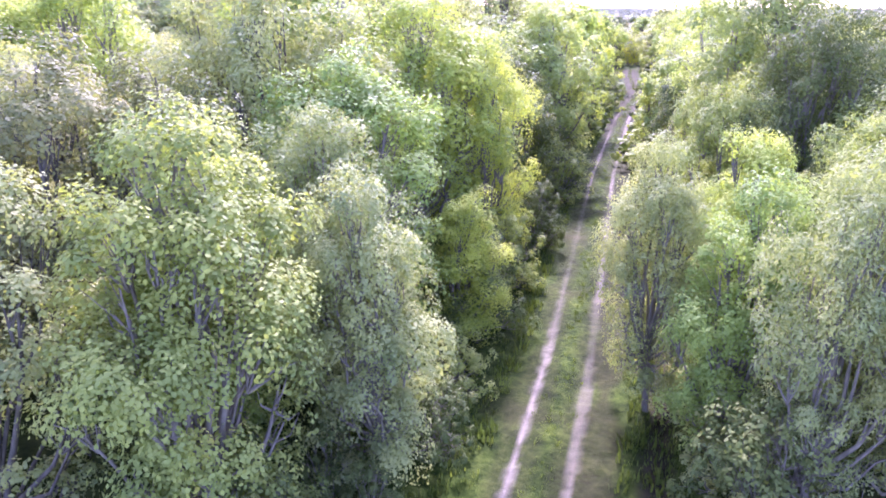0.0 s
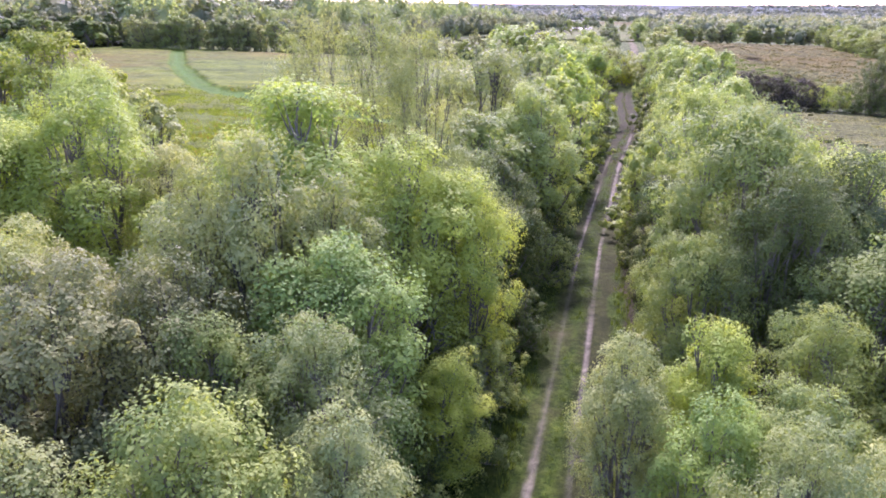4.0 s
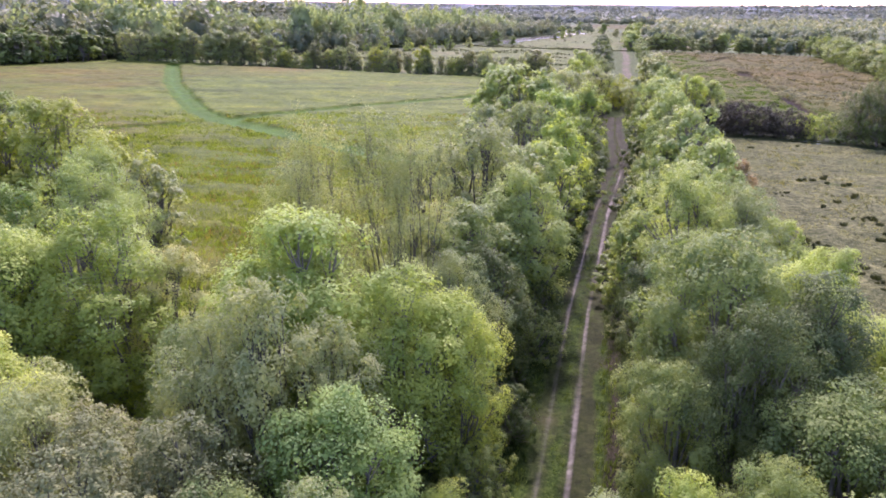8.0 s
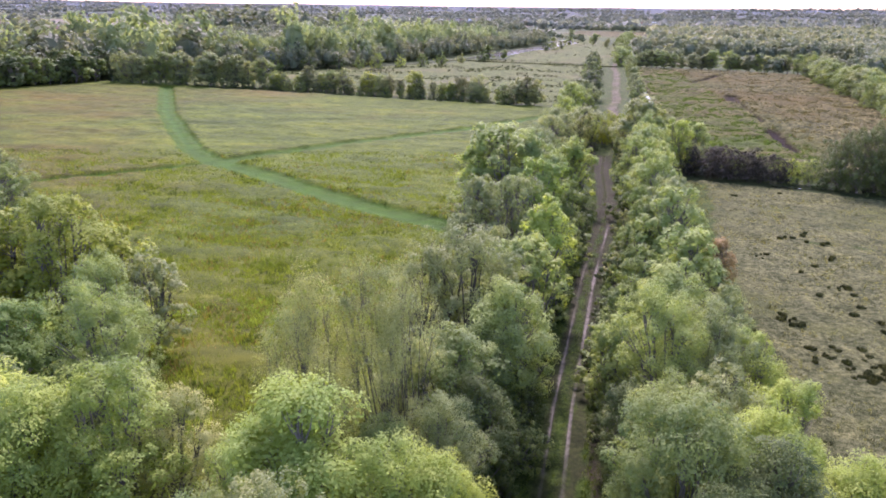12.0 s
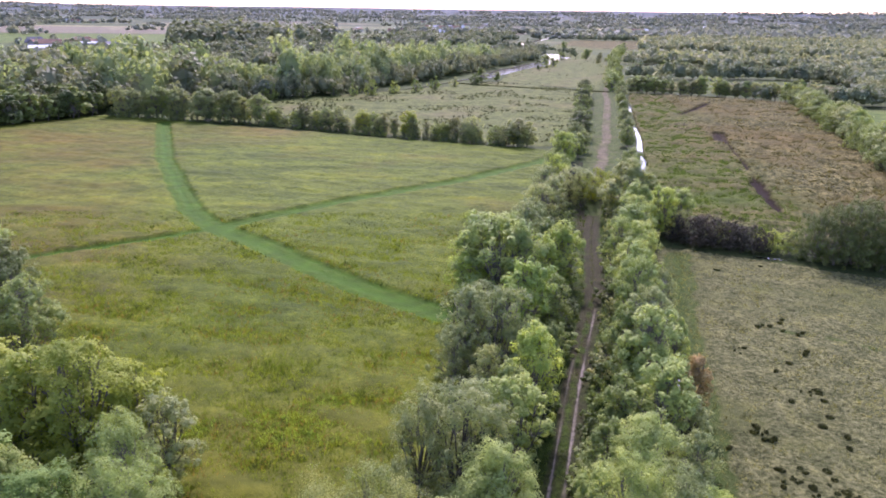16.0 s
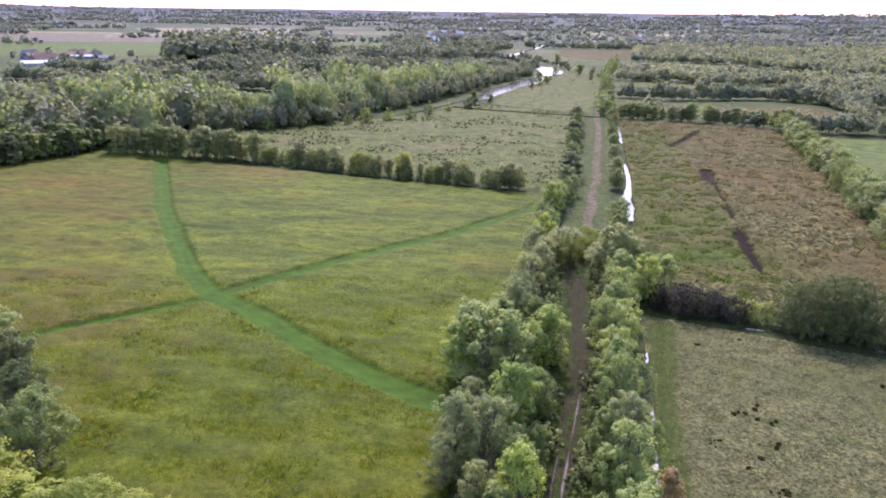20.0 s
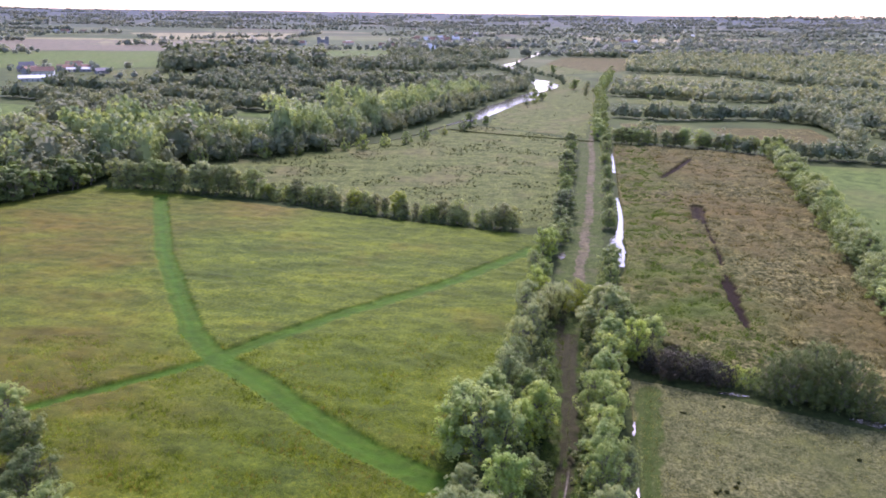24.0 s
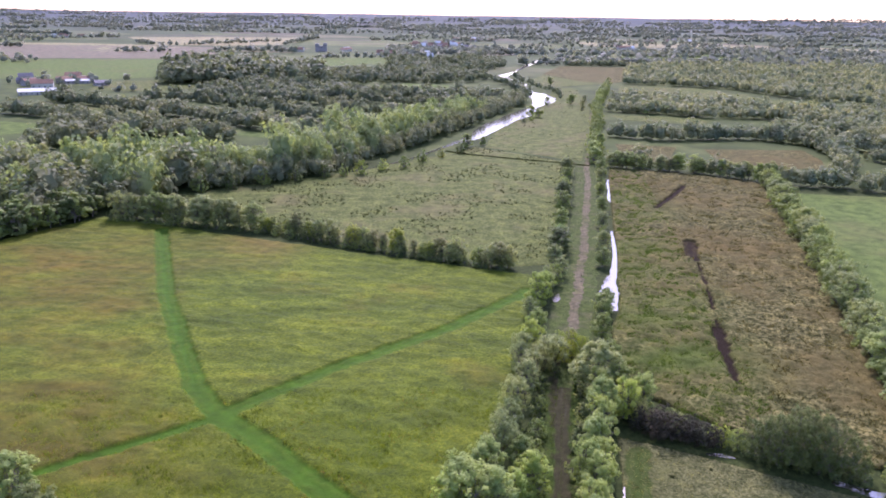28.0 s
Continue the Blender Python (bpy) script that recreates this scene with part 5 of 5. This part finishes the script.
# ---------------------------------------------------------------- rushes and grass
def blades(rng, n, high, spread, width, lean=0.35):
    """A tuft of narrow upright blades, each a bent pair of triangles."""
    a = rng.uniform(0, 2 * math.pi, n)
    r = spread * np.sqrt(rng.uniform(0, 1, n))
    foot = np.stack([r * np.cos(a), r * np.sin(a), 0 * r - 0.03], 1)
    out = np.stack([np.cos(a), np.sin(a), 0 * a], 1) * (lean * rng.uniform(0.2, 1.0, n))[:, None]
    h = (high * rng.uniform(0.6, 1.1, n) * (1.1 - 0.6 * (r / spread) ** 2))[:, None]
    mid = foot + (out * 0.35 + [0, 0, 0.6]) * h
    tip = foot + (out + [0, 0, 1.0]) * h
    side = np.stack([-np.sin(a), np.cos(a), 0 * a], 1) * width
    v = np.stack([foot - side, foot + side, mid + side * 0.8, tip, mid - side * 0.8], 1).reshape(-1, 3)
    return v, np.arange(n * 5).reshape(-1, 5)


RUSH = foliage("dark_rush_blades", (0.052, 0.062, 0.031), 0.25)
rush_models = [sheet("rush", *blades(np.random.default_rng(300 + v), 210, 0.75, 0.5, 0.02, 0.45), RUSH) for v in range(3)]
rr_ = random.Random(9)
for x, y, w in ((43.3, 83.7, 1.3), (49.1, 91.5, 0.8), (52.9, 92.8, 0.8), (52.0, 90.0, 0.7), (53.6, 88.8, 0.9), (51.4, 82.7, 0.8), (48.0, 80.2, 0.9), (45.3, 78.2, 0.7), (46.9, 72.9, 1.3), (48.0, 73.2, 1.0),
                (47.5, 70.9, 0.8), (43.6, 70.9, 0.9), (46.2, 67.4, 0.9), (44.4, 65.6, 0.9), (36.8, 64.5, 1.9), (38.0, 64.0, 1.2), (36.4, 57.1, 2.0), (37.3, 56.5, 1.3), (40.5, 57.7, 0.9), (39.2, 54.4, 2.2),
                (38.2, 53.4, 1.8), (38.9, 52.0, 1.9), (40.1, 53.2, 1.6), (30.4, 52.4, 1.1), (29.3, 42.9, 0.7), (52.4, 114.8, 1.0), (61.2, 116.9, 0.7), (53.8, 93.9, 0.6), (50.9, 91.6, 0.9), (52.1, 83.6, 0.7),
                (50.0, 92.0, 0.6), (45.0, 61.5, 0.8), (46.0, 63.6, 0.9), (32.4, 61.8, 0.8), (54.6, 89.4, 0.6), (77.4, 99.4, 0.8)):
    for k in range(1 if w < 1.2 else 7):
        v = w if w < 1.2 else w * rr_.uniform(0.2, 0.44)
        d = 0 if w < 1.2 else 0.85 * w
        ob = new("rush_clump", rr_.choice(rush_models))
        ob.matrix_world = pose(x + rr_.uniform(-d, d), y + rr_.uniform(-d, d), 0.12, 0, 0, rr_.uniform(0, 360)) @ Matrix.Diagonal((v, v * rr_.uniform(0.7, 1.0), 0.35 + 0.3 * v, 1))
        tagged(ob, "dark clump of rushes on the grazed pasture", "rushes", "rush clumps on the pasture")


def scatter(name, spots, material, label, seed, n=7, high=0.6, spread=0.22, width=0.03, lift=0.1):
    """Many tufts of grass in one mesh; spots are rows of x, y, size."""
    rng = np.random.default_rng(seed)
    models = [blades(np.random.default_rng(seed + k), n, high, spread, width)[0] for k in range(6)]
    spots = np.asarray(spots, float)
    pick, turn = rng.integers(0, 6, len(spots)), rng.uniform(0, 6.283, len(spots))
    v = np.array(models)[pick]
    c, d, w = np.cos(turn)[:, None], np.sin(turn)[:, None], spots[:, 2][:, None]
    x = (v[:, :, 0] * c - v[:, :, 1] * d) * w + spots[:, 0][:, None]
    y = (v[:, :, 0] * d + v[:, :, 1] * c) * w + spots[:, 1][:, None]
    z = v[:, :, 2] * w + lift
    verts = np.stack([x, y, z], 2).reshape(-1, 3)
    return tagged(new(name, sheet(name, verts, np.arange(len(verts)).reshape(-1, 5), material)), label, "grass", kind="stuff")


def spots_in(edge, count_, rng, size, clear=(), gap=0.0, seed=1, scale=9.0, ymax=1e9):
    ex, ey = [p[0] for p in edge], [p[1] for p in edge]
    x, y = rng.uniform(min(ex), max(ex), count_), rng.uniform(min(ey), min(max(ey), ymax), count_)
    ok = inside(edge, x, y) & (lattice(x / scale, y / scale, seed) > gap)
    for line, half in clear:
        ok &= far_from(line, x, y) > half + 0.2
    return np.stack([x[ok], y[ok], rng.uniform(*size, ok.sum())], 1)


gr = np.random.default_rng(5)
HAY = foliage("hay_meadow_blades", (0.092, 0.122, 0.016), 0.55, 0.2)
TAWNY = foliage("tawny_blades", (0.128, 0.094, 0.034), 0.45, 0.3)
WEED = foliage("nettle_blades", (0.110, 0.158, 0.030), 0.6, 0.3)
near_meadow = [(24, 150), (15, 126), (8, 100), (2, 76), (-1, 60), (-6, 47), (-13, 36), (-24, 52), (-33, 63), (-55, 84), (-74, 104), (-90, 150)]


def thinned(spots, y0, y1):
    return spots[gr.random(len(spots)) < np.clip((y1 - spots[:, 1]) / (y1 - y0), 0, 1)]


scatter("hay_grass", thinned(spots_in(near_meadow, 110000, gr, (0.7, 1.25), MOWN_PATHS), 75, 175), HAY, "tall hay grass in the meadow", 400, 5, 0.62, 0.40, 0.05, 0.34)
scatter("tawny_grass", thinned(spots_in(near_meadow, 22000, gr, (0.7, 1.3), MOWN_PATHS, 0.58, 31, 8.0), 75, 170), TAWNY, "tawny seeding grass in the meadow", 410, 6, 0.6, 0.30, 0.03, 0.42)
scatter("dark_meadow_tufts", spots_in(near_meadow, 14000, gr, (0.7, 1.3), MOWN_PATHS, 0.62, 131, 5.0), foliage("dark_meadow_blades", (0.046, 0.066, 0.016), 0.3, 0.2), "dark green tufts in the hay meadow", 415, 6, 0.55, 0.4, 0.06, 0.40)
scatter("weeds", spots_in([(-2, 76), (-5, 58), (-9, 45), (-15, 36), (-25, 52), (-30, 64), (-14, 70)], 9500, gr, (0.7, 1.3), (), 0.3, 33, 5.0), WEED, "tall green weeds at the foot of the meadow", 420, 8, 0.6, 0.45, 0.06, 0.3)
MARSH_EAST = [(132, 398), (156, 388), (190, 364), (168, 288), (132, 186), (112, 134), (96, 116), (82, 126), (86, 160), (93, 200), (106, 262)]
MARSH_WEST = [(118, 402), (134, 396), (108, 262), (96, 200), (89, 160), (84, 124), (64, 136), (55, 147), (60, 184), (66.5, 198), (72, 222), (80, 246), (87, 278), (101, 336)]
scatter("marsh_tussocks", spots_in(MARSH_EAST, 26000, gr, (0.8, 1.7), PEAT_SCARS, 0.36, 35, 6.0), foliage("marsh_blades", (0.160, 0.142, 0.060), 0.14, 0.15), "pale straw tussocks on the marsh", 430, 5, 0.45, 0.6, 0.10, 0.5)
scatter("marsh_dark_tussocks", spots_in(MARSH_EDGE, 13000, gr, (0.7, 1.5), PEAT_SCARS, 0.5, 135, 4.0), foliage("dark_marsh_blades", (0.050, 0.054, 0.020), 0.12, 0.15), "dark olive tussocks on the marsh", 433, 5, 0.42, 0.6, 0.10, 0.5)
scatter("marsh_green_tussocks", spots_in(MARSH_WEST, 34000, gr, (0.9, 1.6), PEAT_SCARS, 0.2, 36, 4.0), foliage("green_marsh_blades", (0.094, 0.138, 0.032), 0.24, 0.2), "green tussocks on the lane side of the marsh", 435, 5, 0.5, 0.55, 0.10, 0.5)
scatter("water_meadow_rushes", spots_in(WATERMEADOW_EDGE, 8000, gr, (0.7, 1.7), (), 0.5, 37, 12.0), RUSH, "dark rushes dotted over the water meadow", 440, 6, 0.6, 0.6, 0.10, 0.2)
scatter("far_rushes", spots_in(FAR_MEADOW_EDGE, 1400, gr, (0.8, 1.8), (), 0.5, 38, 16.0), RUSH, "dark rushes dotted over the far meadow", 450, 6, 0.6, 0.7, 0.12, 0.1)
dl = gr.random(900)
dx = np.interp(dl, (0, 0.2, 0.5, 0.85, 1), (24, 38, 62, 94, 107)) + gr.normal(0, 0.5, 900)
dy = np.interp(dl, (0, 0.2, 0.5, 0.85, 1), (454, 443, 431, 417, 410)) + gr.normal(0, 0.6, 900)
scatter("ditch_rushes", np.stack([dx, dy, gr.uniform(0.8, 1.6, 900)], 1), RUSH, "dark rushes in the ditch across the water meadow", 445, 6, 0.6, 0.6, 0.10, 0.1)
scatter("pasture_dark_tufts", spots_in(PASTURE_EDGE, 9000, gr, (0.35, 0.75), (), 0.52, 139, 2.2), foliage("dark_pasture_blades", (0.058, 0.064, 0.026), 0.25, 0.2), "low dark tussocks dotted over the pasture", 463, 6, 0.42, 0.5, 0.06, 0.12)
scatter("pasture_tufts", spots_in(PASTURE_EDGE, 30000, gr, (0.35, 0.8), (), 0.2, 39, 3.0), foliage("pasture_blades", (0.132, 0.140, 0.064), 0.40, 0.3), "short pale tufts on the pasture", 460, 5, 0.40, 0.4, 0.05, 0.12)
sy = 4 + 146 * gr.random(9000) ** 1.9
so = np.where(gr.random(9000) < 0.5, gr.uniform(-4.6, -1.5, 9000), gr.uniform(1.9, 4.4, 9000))
mid_ = gr.random(9000) < 0.16
so = np.where(mid_, gr.normal(0, 0.22, 9000), so)
scatter("verge_tufts", np.stack([track_x(sy) + so, sy, gr.uniform(0.4, 1.2, 9000) * np.where(mid_, 0.45, 1)], 1), foliage("verge_blades", (0.062, 0.092, 0.020), 0.35, 0.3), "green grass tufts along the track", 470, 6, 0.45, 0.22, 0.03, 0.1)

# ---------------------------------------------------------------- farm and village
def box(x0, y0, z0, x1, y1, z1):
    v = [(x, y, z) for z in (z0, z1) for x, y in ((x0, y0), (x1, y0), (x1, y1), (x0, y1))]
    return v, [(0, 3, 2, 1), (4, 5, 6, 7), (0, 1, 5, 4), (1, 2, 6, 5), (2, 3, 7, 6), (3, 0, 4, 7)]


def house(name, x, y, turn, long, deep, eaves, ridge, wall, roof, label, windows=True, chimney=True):
    """A building with gable walls, a pitched roof with overhang and thickness, openings set into the front, a chimney."""
    foot = new(name)
    foot.matrix_world = pose(x, y, 0, 0, 0, turn)
    l, d = long / 2, deep / 2
    v = [(-l, -d, 0), (l, -d, 0), (l, d, 0), (-l, d, 0), (-l, -d, eaves), (l, -d, eaves), (l, d, eaves), (-l, d, eaves), (-l, 0, ridge), (l, 0, ridge)]
    me = bpy.data.meshes.new("walls")
    me.from_pydata(v, [], [(0, 1, 5, 4), (2, 3, 7, 6), (1, 2, 6, 9, 5), (3, 0, 4, 8, 7)])
    me.materials.append(wall)
    part("wall", me, foot)
    o, t = 0.5, 0.25
    rv = []
    for lift in (0, t):
        drop = (ridge - eaves) / d * o
        rv += [(-l - o, -d - o, eaves - drop + lift), (l + o, -d - o, eaves - drop + lift), (l + o, 0, ridge + lift), (-l - o, 0, ridge + lift), (l + o, d + o, eaves - drop + lift), (-l - o, d + o, eaves - drop + lift)]
    me = bpy.data.meshes.new("roof")
    me.from_pydata(rv, [], [(6, 7, 8, 9), (9, 8, 10, 11), (0, 3, 2, 1), (3, 5, 4, 2), (0, 1, 7, 6), (5, 11, 10, 4), (1, 2, 8, 7), (2, 4, 10, 8), (0, 6, 9, 3), (3, 9, 11, 5)])
    me.materials.append(roof)
    roof_ob = part("roof", me, foot)
    if chimney:
        me = bpy.data.meshes.new("chimney")
        me.from_pydata(*[box(l * 0.6, -0.4, eaves, l * 0.6 + 0.9, 0.4, ridge + 1.1)[0], [], box(0, 0, 0, 1, 1, 1)[1]])
        me.materials.append(STONE)
        part("chimney", me, roof_ob)
    if windows:
        n = max(2, int(long / 4.5))
        for k in range(n):
            cx = -l + (k + 0.5) * long / n
            tall = k == n // 2
            vs, fs = box(cx - 0.6, -d - 0.06, 0.05 if tall else 1.0, cx + 0.6, -d + 0.05, 2.1 if tall else 2.2)
            me = bpy.data.meshes.new("opening")
            me.from_pydata(vs, [], fs)
            me.materials.append(GLASS_DARK)
            part("door" if tall else "window", me, foot)
    return tagged(foot, label, "house" if chimney else "barn")


house("barn", -383, 752, 24, 34, 13, 3.6, 6.0, RENDERED, WHITE_ROOF, "long low barn with a white sheet roof beside the farmyard", chimney=False)
house("farmhouse", -410, 818, 20, 22, 11, 5.0, 9.0, RENDERED, RED_TILE, "stone farmhouse with a faded red tile roof")
house("barn", -434, 838, 65, 16, 10, 4.5, 8.0, STONE, RED_TILE, "stone barn with a faded red tile roof", chimney=False)
house("barn", -402, 876, 18, 36, 12, 4.5, 7.5, STONE, RED_TILE, "long barn with a pale red tile roof", chimney=False)
house("barn", -392, 866, 18, 26, 8, 3.5, 5.0, STONE, WHITE_ROOF, "low open barn with a white sheet roof", chimney=False)
house("barn", -451, 860, 10, 15, 9, 4.0, 7.0, STONE, SLATE, "stone barn with a grey roof", chimney=False)
house("farmhouse", -424, 925, 15, 18, 10, 4.5, 8.0, RENDERED, RED_TILE, "small farmhouse with a red tile roof")
house("barn", -358, 846, 40, 14, 9, 3.5, 6.0, STONE, SLATE, "small shed with a grey roof", chimney=False)
house("farmhouse", -472, 905, 30, 16, 9, 4.5, 8.0, RENDERED, SLATE, "farmhouse with a grey slate roof")
hr = random.Random(31)
for cx, cy, n, sx, sy_ in ((-15, 1450, 9, 50, 50), (70, 1880, 22, 70, 160), (-190, 1600, 5, 60, 30), (190, 2300, 6, 60, 60), (-970, 2180, 8, 120, 50), (540, 1860, 4, 30, 30), (820, 2370, 6, 90, 60), (-600, 2800, 6, 120, 60), (-1500, 3100, 10, 350, 200), (300, 3000, 8, 400, 200)):
    for k in range(n):
        red = hr.random() < 0.45
        house("house", cx + hr.uniform(-sx, sx), cy + hr.uniform(-sy_, sy_), hr.uniform(-40, 40), hr.uniform(11, 20), hr.uniform(8, 11), hr.uniform(4, 6.5), hr.uniform(8, 10.5), RENDERED,
              RED_TILE if red else hr.choice((SLATE, WHITE_ROOF)), "distant village house with pale walls and a " + ("red tile roof" if red else "grey roof"), windows=False)
for x, y, w, h in ((-203, 1590, 8, 16), (-186, 1592, 8, 17), (-194, 1596, 14, 11)):
    foot = new("stone_tower")
    foot.matrix_world = pose(x, y, 0, 0, 0, 8)
    vs, fs = box(-w / 2, -w / 2, 0, w / 2, w / 2, h)
    me = bpy.data.meshes.new("tower_wall")
    me.from_pydata(vs, [], fs)
    me.materials.append(STONE)
    part("wall", me, foot)
    for k in range(3):
        vs, fs = box(-w / 2 + (k + 0.25) * w / 3, -w / 2 - 0.1, h * 0.7, -w / 2 + (k + 0.6) * w / 3, -w / 2 + 0.2, h * 0.86)
        me = bpy.data.meshes.new("opening")
        me.from_pydata(vs, [], fs)
        me.materials.append(GLASS_DARK)
        part("window", me, foot)
    vs, fs = box(-w / 2 - 0.4, -w / 2 - 0.4, h, w / 2 + 0.4, w / 2 + 0.4, h + 1.0)
    me = bpy.data.meshes.new("parapet")
    me.from_pydata(vs, [], fs)
    me.materials.append(STONE)
    part("parapet", me, foot)
    tagged(foot, "blunt grey stone tower at the edge of the village", "tower")
